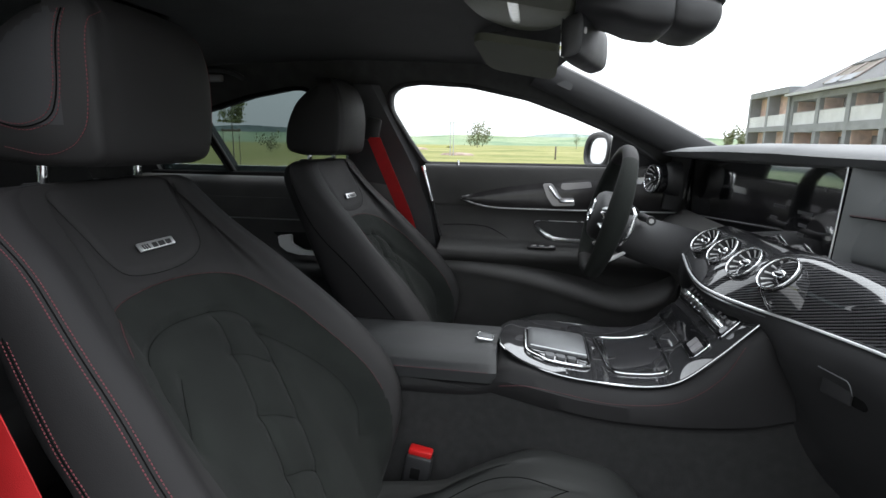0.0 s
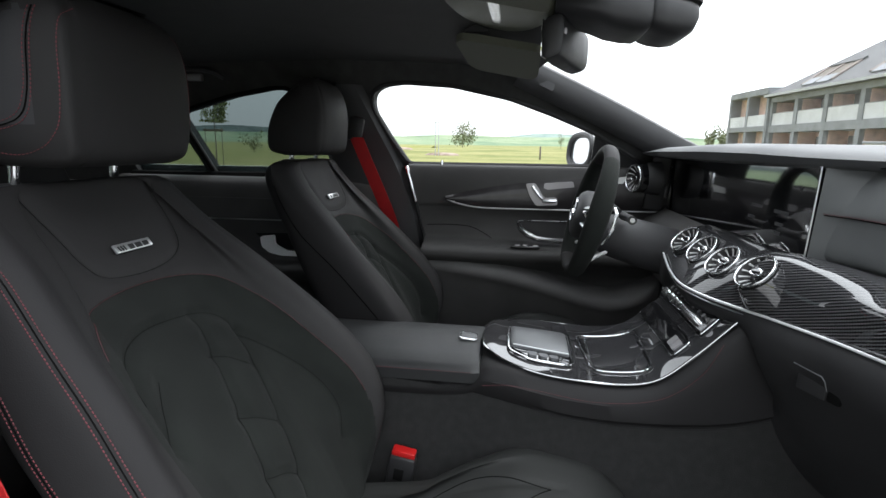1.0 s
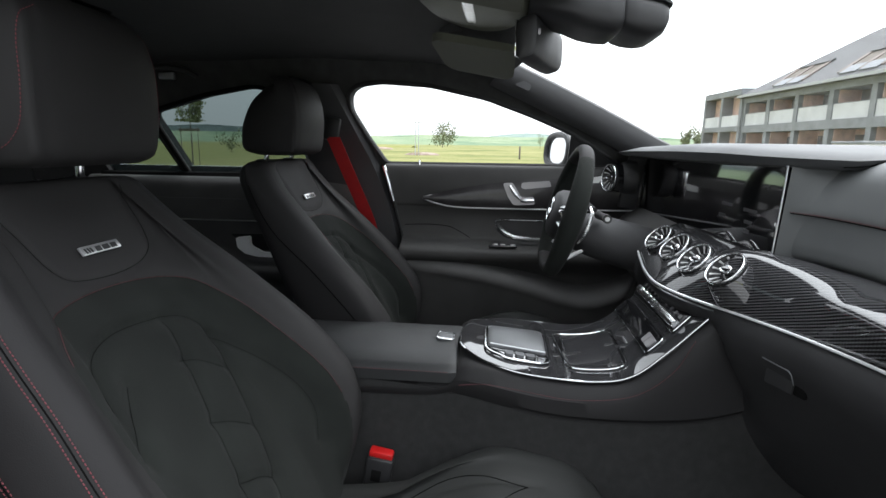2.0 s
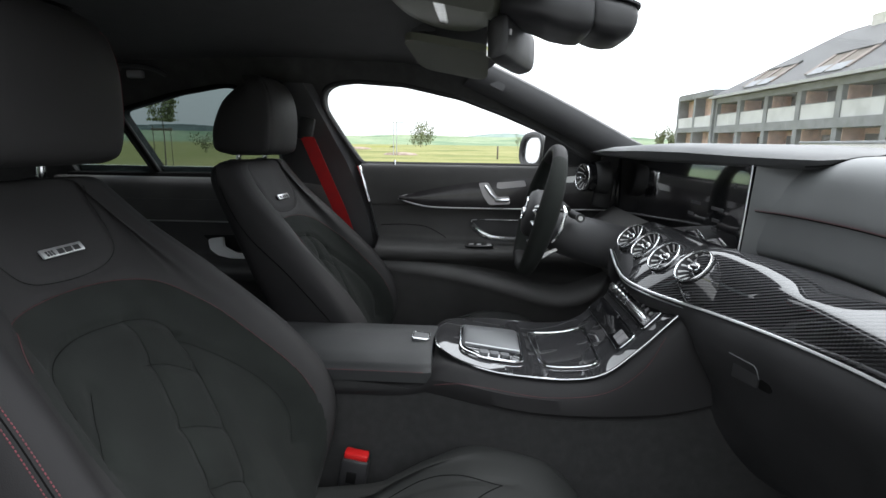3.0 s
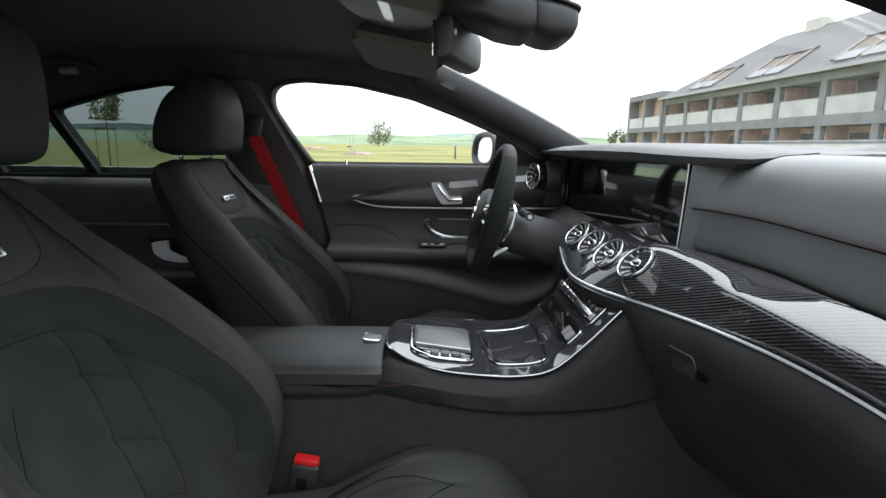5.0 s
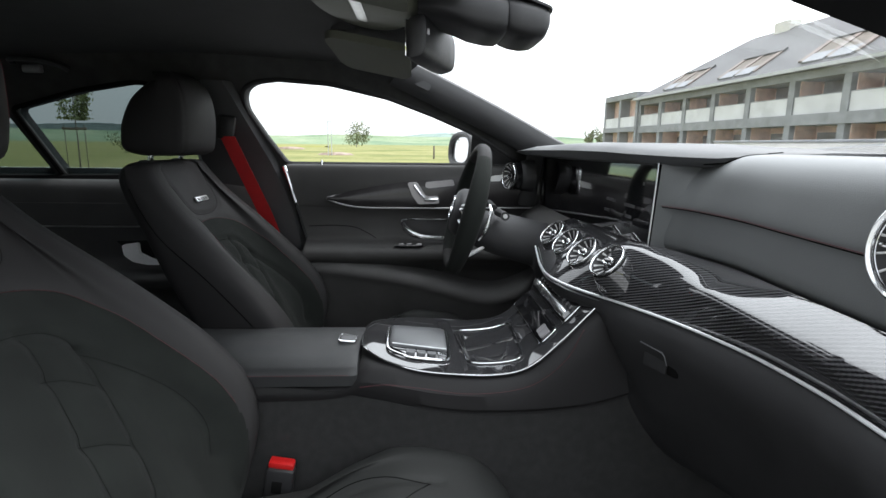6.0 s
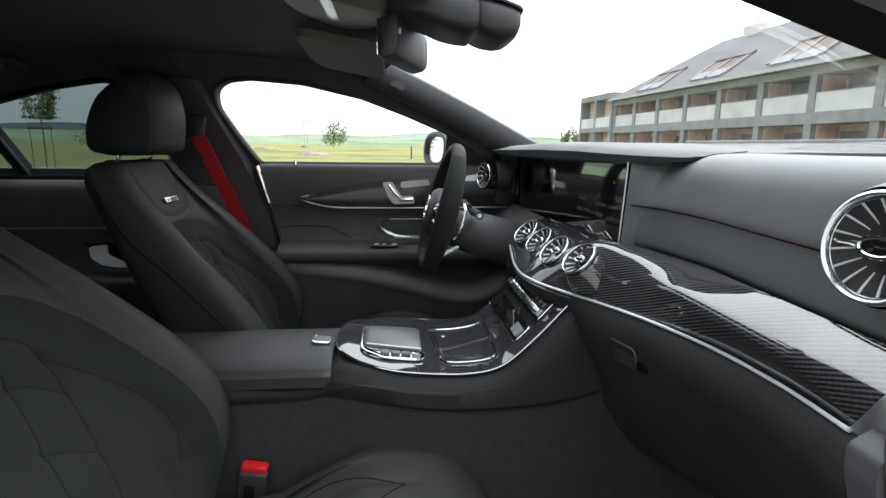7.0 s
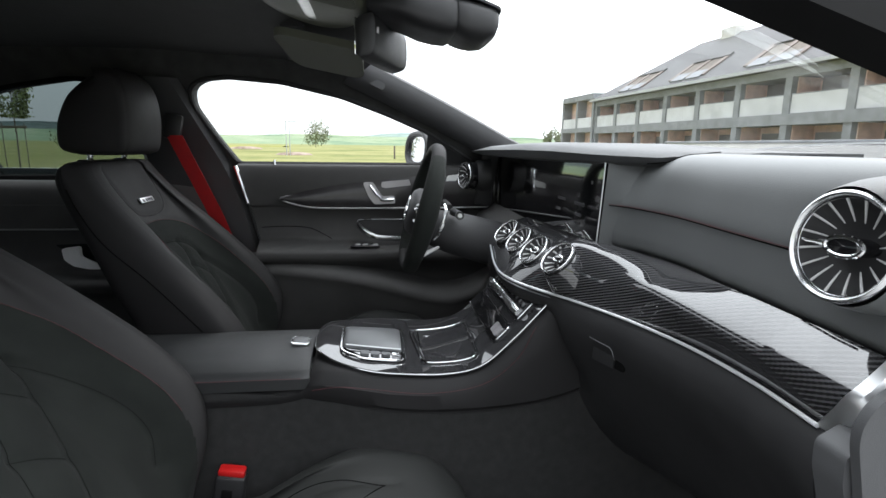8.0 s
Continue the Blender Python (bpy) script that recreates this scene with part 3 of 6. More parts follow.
def headrest_mesh(passenger):
    lift = 0.0 if passenger else 0.07
    rear = smooth_at([(0.954, -0.614), (0.964, -0.644), (0.98, -0.652), (1.02, -0.649), (1.046, -0.643), (1.08, -0.630), (1.103, -0.617), (1.134, -0.589), (1.15, -0.568), (1.160, -0.554), (1.166, -0.546)])
    front = smooth_at([(0.954, -0.527), (0.962, -0.508), (0.98, -0.499), (1.04, -0.493), (1.08, -0.494), (1.11, -0.499), (1.135, -0.508), (1.15, -0.518), (1.161, -0.529), (1.166, -0.537)])
    half = smooth_at([(0.954, 0.108), (0.964, 0.120), (1.0, 0.127), (1.06, 0.126), (1.10, 0.121), (1.13, 0.112), (1.15, 0.099), (1.166, 0.072)])
    if passenger:
        # seen close by, fuller at the back and top
        rear = smooth_at([(0.954, -0.610), (0.964, -0.645), (1.0, -0.650), (1.046, -0.648), (1.09, -0.636), (1.12, -0.618), (1.145, -0.592), (1.160, -0.570), (1.166, -0.556)])
        front = smooth_at([(0.954, -0.522), (0.962, -0.505), (0.98, -0.497), (1.05, -0.494), (1.10, -0.495), (1.13, -0.502), (1.15, -0.516), (1.161, -0.532), (1.166, -0.546)])
        half = smooth_at([(0.954, 0.108), (0.964, 0.120), (1.0, 0.127), (1.06, 0.128), (1.10, 0.125), (1.13, 0.117), (1.15, 0.104), (1.166, 0.078)])
    rings = []
    for z in [0.954, 0.957, 0.961, 0.966, 0.974] + list(np.linspace(0.985, 1.13, 24)) + [1.138, 1.145, 1.15, 1.155, 1.159, 1.162, 1.165, 1.166]:
        f, r, w = front(z), rear(z), half(z)
        side = [(f + 0.007, 0.0), (f + 0.006, 0.05), (f + 0.004, 0.09), (f + 0.001, w - 0.016), (f - 0.001, w - 0.006), (f - 0.005, w - 0.001), (f - 0.014, w + 0.001), (f - 0.04, w + 0.003), (0.5 * (f + r), w + 0.001),
                (r + 0.03, w - 0.008), (r + 0.006, w - 0.022), (r, w * 0.5)]
        # the far corner is softer than the one at the stitched panel
        far = [(f + 0.007, 0.0), (f + 0.005, 0.05), (f + 0.001, 0.085), (f - 0.006, w - 0.022), (f - 0.012, w - 0.012), (f - 0.022, w - 0.005), (f - 0.034, w)] + side[7:]
        loop = far + [(r - 0.002, 0.0)] + [(x, -s) for x, s in side[:0:-1]]
        rings.append([(x, s, 1.166 - (1.166 - z) * (1 - lift)) for x, s in spline(loop, 6, closed=True)])
    return loft(rings)


def surface_points(tree, line, way, start):
    """Where parallel lines of sight meet a surface: line of (a, z) across it."""
    out = []
    for a, z in line:
        origin = Vector((start, a, z)) if way.x else Vector((a, start, z))
        hit, normal, _, _ = tree.ray_cast(origin, way)
        if hit is not None:
            out.append(hit - way * 0.0007)
    return out


def build_seat(y, passenger):
    seat = thing("sports_seat", "black leather and microfibre sports seat with red stitching and headrest", "car seat", (0, y, 0), "front seats")
    back = part("backrest", seat_backrest(passenger), LEATHER, seat, "black leather backrest with raised side bolsters")
    me = back.data
    # microfibre inlay inside the inner arch, on the same mesh
    me.materials.append(SUEDE)
    me.materials.append(LEATHER_SIDE)
    inner = np.array(spline(ARCH, 10))
    for p in me.polygons:
        c = p.center
        if c.x > BACK_CENTRE(c.z) - 0.03 and -0.20 < c.y < 0.176 and c.z < np.interp(c.y, inner[:, 0], inner[:, 1]):
            p.material_index = 1
        elif abs(c.y) > BACK_HALF(c.z) - 0.045:
            p.material_index = 2
    bm = bmesh.new()
    bm.from_mesh(me)
    tree = BVHTree.FromBMesh(bm)
    bm.free()
    thread = None
    for line in (ARCH,):
        pts = surface_points(tree, [q for q in spline(line, 14) if q[1] > (0.545 if q[0] > 0 else 0.755)], Vector((-1, 0, 0)), 0.5)
        thread = stitches(pts, 0.0042, 0.0037, 0.0005, bm=thread)
    part("stitching", thread, PIPING, back, "thin red thread along the arched seam")["kind"] = "stuff"
    # black lines drawing the shade in the quilting's sewn grooves
    for line in (INNER, PATCH, COLUMN_A, COLUMN_B, WING, PLEAT, *CROSS):
        pts = surface_points(tree, [q for q in spline(line, 12) if q[1] > (0.69 if line is INNER else 0.47)], Vector((-1, 0, 0)), 0.5)
        part("groove", tube([q - Vector((0.0004, 0, 0)) for q in pts], 0.00045, 6), SHADE_BLACK, back, "black line for the shade in a sewn groove of the quilted panel")
    for side in (-1, 1):
        # the paired seams that run down each bolster, and a second pair on its flank
        rows = []
        outer = side < 0 and passenger
        crest = NEAR_CREST if outer else BACK_CREST
        if side < 0 and not passenger:
            # the inner flank: one dark seam between the facing and the side cover
            flank = surface_points(tree, spline([(-0.580, 0.90), (-0.553, 0.848), (-0.505, 0.785), (-0.411, 0.701), (-0.313, 0.595), (-0.27, 0.53)], 10), Vector((0, 1, 0)), -0.6)
            part("seam", tube(flank, 0.0012, 6), SHADE_BLACK, back, "dark seam along the seat's flank")
            continue
        for off in (0.016, 0.025) if outer else (0.024, 0.033):
            line = [(crest(z) - off, z) for z in np.linspace(0.40, 0.91, 90)]
            rows.append(surface_points(tree, line, Vector((0, -side, 0)), side * 0.6))
        bm = stitches(rows[0], r=0.0008)
        stitches(rows[1], r=0.0008, bm=bm)
        flank = []
        for off in (0.040, 0.049):
            line = [(BACK_REAR(z) + off, z) for z in np.linspace(0.42, 0.80, 70)]
            pts = [h for h in surface_points(tree, line, Vector((0, -side, 0)), side * 0.6)]
            stitches(pts, r=0.0008, bm=bm)
            flank.append(pts)
        part("stitching", bm, THREAD, back, "paired rows of red contrast stitching")["kind"] = "stuff"
        seams = tube([(a + b) / 2 - Vector((0, 0, 0)) for a, b in zip(*rows)], 0.0008, 6)
        if len(flank[0]) == len(flank[1]) and len(flank[0]) > 3:
            tube([(a + b) / 2 for a, b in zip(*flank)], 0.0007, 6, bm=seams)
        part("seam", seams, SHADE_BLACK, back, "dark seam between the stitched rows")
    # metal badge on the upper panel: a plate with dark slanted bars
    z0 = 0.857
    x0 = BACK_CENTRE(z0)
    lean = math.degrees(math.atan2(BACK_CENTRE(0.875) - BACK_CENTRE(0.84), 0.035))
    badge = part("badge", box((0.004, 0.072, 0.0135), (x0 + 0.006, 0, z0), 0.0012, (0, lean, 0)), BADGE, seat, "small bright metal badge with dark marks")
    marks = bmesh.new()
    for k, (s, w) in enumerate(((-0.029, 0.003), (-0.024, 0.003), (-0.019, 0.003), (-0.006, 0.010), (0.008, 0.012), (0.023, 0.011))):
        box((0.0012, w, 0.0078), (x0 + 0.0085, s, z0), 0.0003, (12 if k < 3 else 0, lean, 0), 1, bm=marks)
    part("badge_marks", marks, HARD, badge)
    cushion = part("cushion", seat_cushion(), CUSHION, seat, "black leather cushion with stitched microfibre centre")
    bm = bmesh.new()
    bm.from_mesh(cushion.data)
    ctree = BVHTree.FromBMesh(bm)
    bm.free()
    line = []
    for x in np.linspace(-0.04, 0.19, 50):
        hit, normal, _, _ = ctree.ray_cast(Vector((x, 0.155, 0.8)), Vector((0, 0, -1)))
        line.append(hit + normal * 0.0006)
    mirror_line = [Vector((q.x, -q.y, q.z)) for q in line]
    bm = stitches(line, 0.0045, 0.0036, 0.0006)
    stitches(mirror_line, 0.0045, 0.0036, 0.0006, bm=bm)
    part("stitching", bm, PIPING, cushion, "thin red thread on the cushion")["kind"] = "stuff"
    # sewn lines across the front of the cushion
    for path in (spline([(-0.186, 0.074), (-0.157, 0.109), (-0.103, 0.134), (-0.046, 0.146), (0.003, 0.140), (0.079, 0.124)], 6), spline([(0.079, 0.124), (0.05, 0.098), (0.028, 0.070), (0.01, 0.03)], 6),
                 spline([(-0.186, -0.074), (-0.157, -0.109), (-0.103, -0.134), (-0.046, -0.146), (0.003, -0.140), (0.079, -0.124)], 6)):
        pts = []
        for x, s in path:
            hit, normal, _, _ = ctree.ray_cast(Vector((x, s, 0.8)), Vector((0, 0, -1)))
            if hit is not None:
                pts.append(hit + Vector((0, 0, 0.0002)))
        part("groove", tube(pts, 0.0009, 6), SHADE_BLACK, cushion, "dark sewn line on the cushion")
    if not passenger:
        # the driver's cushion is wound up a little higher
        cushion.location = (0.03, 0, 0.024)
    head = part("headrest", headrest_mesh(passenger), LEATHER, seat, "black leather headrest with stitched side panels")
    head.data.materials.append(LIT_PANEL)
    for p in head.data.polygons:
        c = p.center
        if passenger and abs(c.y) > 0.118 and c.x < -0.529 and c.z > 1.004:
            p.material_index = 1
    bm = bmesh.new()
    bm.from_mesh(head.data)
    htree = BVHTree.FromBMesh(bm)
    bm.free()
    for side in (-1, 1) if passenger else ():
        bm = bmesh.new()
        seam = bmesh.new()
        inner_loop = [(-0.525, 1.135), (-0.526, 1.10), (-0.527, 1.06), (-0.531, 1.030), (-0.538, 1.013), (-0.552, 1.003), (-0.58, 0.998), (-0.622, 1.008)]
        outer_loop = [(-0.502, 1.135), (-0.501, 1.09), (-0.501, 1.05), (-0.505, 1.012), (-0.514, 0.992), (-0.53, 0.977), (-0.56, 0.969), (-0.61, 0.978)]
        for loop, offs in ((inner_loop, (0.0, 0.007)), (outer_loop, (0.0,))):
            for off in offs:
                line = spline([(a - off, b + (off if b < 1.05 else 0)) for a, b in loop], 10)
                stitches(surface_points(htree, line, Vector((0, -side, 0)), side * 0.5), bm=bm)
            if len(offs) > 1:
                line = spline([(a - 0.0035, b + (0.0035 if b < 1.05 else 0)) for a, b in loop], 10)
                tube(surface_points(htree, line, Vector((0, -side, 0)), side * 0.5), 0.0008, 6, bm=seam)
        part("stitching", bm, THREAD, head, "red contrast stitching round the side panel")["kind"] = "stuff"
        part("seam", seam, SHADE_BLACK, head)
    for s in (-0.085, 0.085):
        part("headrest_post", tube([(-0.600, s, 0.925), (-0.585, s, 0.985)], 0.0065, 12), CHROME, seat, "chrome headrest post")
        part("post_sleeve", box((0.026, 0.030, 0.018), (-0.602, s, 0.949), 0.005), HARD, seat)
    part("seat_base", box((0.44, 0.40, 0.12), (-0.06, 0, 0.24), 0.02), HARD, seat, "black plastic seat base and runners")
    if passenger:
        # the passenger's backrest is reclined a little further, its headrest tipped forward on the posts
        pivot = Vector((-0.48, 0, 0.50))
        turn = Matrix.Translation(pivot) @ pose(0, 0, 0, 0, -5.0, 0) @ Matrix.Translation(-pivot)
        for ob in seat.children:
            kind = ob.name.split(".")[0]
            if kind == "headrest":
                ob.matrix_basis = Matrix.Translation((-0.504, 0, 0.014)) @ Matrix.Diagonal((1.25, 1, 1, 1)) @ Matrix.Translation((0.498, 0, 0))
            elif kind in ("backrest", "badge", "headrest_post", "post_sleeve"):
                ob.matrix_basis = turn @ ob.matrix_basis


def build_seats():
    build_seat(-0.375, True)
    build_seat(0.375, False)
    buckle = thing("belt_buckle", "black seat belt buckle with red release button", "seat belt buckle", (-0.195, -0.168, 0.38), "seat belt buckles")
    part("buckle_body", box((0.05, 0.026, 0.10), (0, -0.004, 0.004), 0.006, (6, 10, 0)), HARD, buckle)
    part("release_button", box((0.045, 0.021, 0.014), (0.009, -0.006, 0.057), 0.004, (6, 10, 0)), BUCKLE_RED, buckle, "bright red release button")
    part("buckle_recess", box((0.018, 0.003, 0.024), (0.0, -0.0195, 0.018), 0.001, (6, 10, 0)), SEAL_SHADE, buckle, "dark square recess")
    part("stalk", box((0.026, 0.012, 0.09), (-0.008, 0.004, -0.06), 0.004, (6, 10, 0)), HARD, buckle)
    copy_thing(buckle, pose(-0.195, 0.168, 0.38))


def build_belts():
    """Red belts hanging from the B-pillars to the floor beside the seats."""
    for sign, rows, label in ((1, [(-0.515, 0.612, 1.02), (-0.485, 0.625, 0.94), (-0.455, 0.640, 0.86), (-0.425, 0.652, 0.78), (-0.40, 0.66, 0.70), (-0.36, 0.667, 0.58), (-0.28, 0.670, 0.48), (-0.22, 0.668, 0.42), (-0.19, 0.668, 0.34)], "taut red seat belt on the driver's pillar"),
                              (-1, [(-0.615, -0.612, 1.02), (-0.60, -0.640, 0.90), (-0.55, -0.655, 0.78), (-0.505, -0.660, 0.68), (-0.46, -0.665, 0.58), (-0.425, -0.668, 0.45), (-0.41, -0.67, 0.32)], "taut red seat belt on the passenger's pillar")):
        pts = spline(rows, 6)
        rings = []
        for q in pts:
            x, y, z = q
            w = 0.023
            rings.append([(x - w, y + sign * 0.004, z), (x - w, y + sign * 0.0055, z), (x + w, y - sign * 0.0005, z), (x + w, y - sign * 0.002, z)])
        belt = part("seat_belt", loft(rings), BELT)
        tagged(belt, label, "seat belt", "seat belts")


build_shell()
build_glass()
build_seats()
build_belts()


# ---- dashboard ----
EDGE = material("bright_trim_metal", (0.85, 0.86, 0.87), 0.32, metal=0.45, vary=0.04)
BEZEL = material("polished_vent_metal", (0.80, 0.81, 0.82), 0.26, metal=1.0, vary=0.05)
# the pad's leather again, darkened against skylight on the cowl
DASH_SHADED = material("shaded_dash_leather", (0.05, 0.052, 0.054), 0.55, vary=0.1, scale=6, cells=0.3, cell_scale=520)
CHROME_X = smooth_at([(-0.70, 0.450), (-0.66, 0.455), (-0.57, 0.468), (-0.45, 0.467), (-0.33, 0.445), (-0.22, 0.405), (-0.15, 0.372), (-0.08, 0.343), (0.0, 0.328), (0.10, 0.336), (0.20, 0.352), (0.32, 0.372)])
CHROME_Z = smooth_at([(-0.70, 0.769), (-0.66, 0.767), (-0.57, 0.761), (-0.45, 0.755), (-0.33, 0.750), (-0.15, 0.746), (0.0, 0.745), (0.15, 0.746), (0.32, 0.752)])
TRIM_X = smooth_at([(-0.72, 0.478), (-0.66, 0.484), (-0.57, 0.486), (-0.45, 0.496), (-0.33, 0.506), (-0.22, 0.496), (-0.15, 0.472), (0.0, 0.466), (0.15, 0.466), (0.32, 0.466)])
TRIM_Z = smooth_at([(-0.70, 0.836), (-0.57, 0.838), (-0.45, 0.836), (-0.33, 0.834), (-0.15, 0.830), (0.0, 0.824), (0.15, 0.822), (0.32, 0.822)])


END_Y = smooth_at([(-0.1, -0.664), (0.0, -0.668), (0.25, -0.686), (0.5, -0.697), (0.75, -0.697), (1.0, -0.694), (1.1, -0.692)])
BAND_FOLD = smooth_at([(0.0, 0.0), (0.15, 0.40), (0.3, 0.76), (0.40, 0.95), (0.48, 1.0), (0.58, 0.88), (0.8, 0.45), (1.0, 0.0)])
smooth_swell = smooth_at([(-0.72, 0), (-0.40, 0.0), (-0.34, 0.004), (-0.28, 0.014), (-0.22, 0.025), (-0.17, 0.033), (-0.11, 0.020), (-0.06, 0.012), (0.06, 0.009), (0.17, 0.009), (0.25, 0.004), (0.32, 0.0)])


def trim_point(y, v, lift=0.0):
    """On the carbon band: v = 0 at its bright lower edge, 1 at the pad."""
    a, b = Vector((CHROME_X(y), y, CHROME_Z(y))), Vector((TRIM_X(y), y, TRIM_Z(y)))
    n = Vector((-(b.z - a.z), 0, b.x - a.x)).normalized()
    swell = 0.016 + smooth_swell(y)
    bow = swell * math.sin(min(1, v) ** 1.25 * math.pi) ** 0.8
    # towards the passenger the band folds into an upward-facing shelf over a steep face
    k = interp(y, [-0.36, -0.24], [1, 0])
    fold = interp(y, [-0.74, -0.66, -0.60], [0.016, 0.022, 0.030]) * BAND_FOLD(v)
    return a.lerp(b, v) + n * ((1 - k) * bow + k * fold + lift)


def turbine_vent(dash, centre, normal, r, blades, label):
    """A round turbine nozzle: bright ring, dark cup, radial blades and an oval hub."""
    n = Vector(normal).normalized()
    rot = n.to_track_quat("Z", "Y").to_matrix().to_4x4()
    m = Matrix.Translation(centre) @ rot

    def ring(profile, seg=48):
        rings = []
        for k in range(seg + 1):
            a = 2 * math.pi * k / seg
            rings.append([m @ Vector((q[0] * math.cos(a), q[0] * math.sin(a), q[1])) for q in profile])
        return loft(rings, caps=False)
    vent = part("air_vent", ring([(r * 0.90, 0.002), (r * 0.84, -0.006), (r * 0.6, -0.018), (r * 0.25, -0.021), (r * 0.01, -0.021), (r * 0.01, -0.027), (r * 0.95, -0.025)]), HARD, dash, label)
    part("bezel", ring([(r * (0.945 + (0.058 if r > 0.045 else 0.045) * math.cos(q)), 0.002 + r * 0.09 * math.sin(q)) for q in np.linspace(0, 2 * math.pi, 13)[:-1]]), BEZEL, vent, "bright polished metal bezel")
    if r < 0.04:
        part("collar", ring([(r * 0.99, -0.003), (r * 1.03, -0.0025), (r * 1.10, -0.007), (r * 1.22, -0.018), (r * 1.42, -0.040), (r, -0.040)]), CARBON, vent, "carbon fibre swelling round the vent")
    else:
        part("collar", ring([(r * 1.0, -0.004), (r * 1.02, -0.003), (r * 1.04, -0.007), (r * 1.06, -0.026), (r, -0.026)]), GLOSS, vent)
    big = r > 0.045
    for k in range(blades):
        a = 2 * math.pi * (k + 0.35) / blades
        pts = []
        for q in (0.46, 0.58, 0.73, 0.88):
            rr, aa = r * q, a + (q - 0.4) * (0.12 if big else 0.45)
            pts.append(m @ Vector((rr * math.cos(aa), rr * math.sin(aa), -0.011 + 0.020 * (q - 0.4))))
        w = r * (0.55 if big else 0.9)
        part("blade", tube(pts, [w * 0.02, w * 0.034, w * 0.042, w * (0.048 if big else 0.075)], 6), PALE, vent, "slim bright turbine blade")
    if big:
        part("throat", ring([(r * 0.895, -0.001), (r * 0.86, -0.006), (r * 0.76, -0.0165), (r * 0.765, -0.018), (r * 0.90, -0.012)]), SATIN, vent, "satin metal throat between the blades")
        part("inner_ring", ring([(r * (0.865 + 0.012 * math.cos(q)), 0.0005 + r * 0.012 * math.sin(q)) for q in np.linspace(0, 2 * math.pi, 9)[:-1]]), CHROME, vent, "thin bright inner ring")
        part("hub_arm", tube([m @ Vector((-r * 0.36, 0, -0.003)), m @ Vector((-r * 0.6, 0, -0.004)), m @ Vector((-r * 0.86, 0, -0.003))], [r * 0.07, r * 0.04, r * 0.05], 8), CHROME, vent, "bright arm of the hub")
    hub = [m @ Vector((r * 0.345 * math.cos(a), r * 0.17 * math.sin(a), 0.0)) for a in np.linspace(0, 2 * math.pi, 25)[:-1]]
    part("hub_ring", tube(hub, r * 0.05, 8, closed=True), CHROME, vent)
    disc = [[m @ Vector((r * 0.34 * k * math.cos(a), r * 0.17 * k * math.sin(a), h)) for a in np.linspace(0, 2 * math.pi, 25)[:-1]] for k, h in ((1.0, -0.024), (1.0, -0.002), (0.8, 0.0015), (0.2, 0.002))]
    part("hub", loft(disc), GLOSS, vent)
    return vent


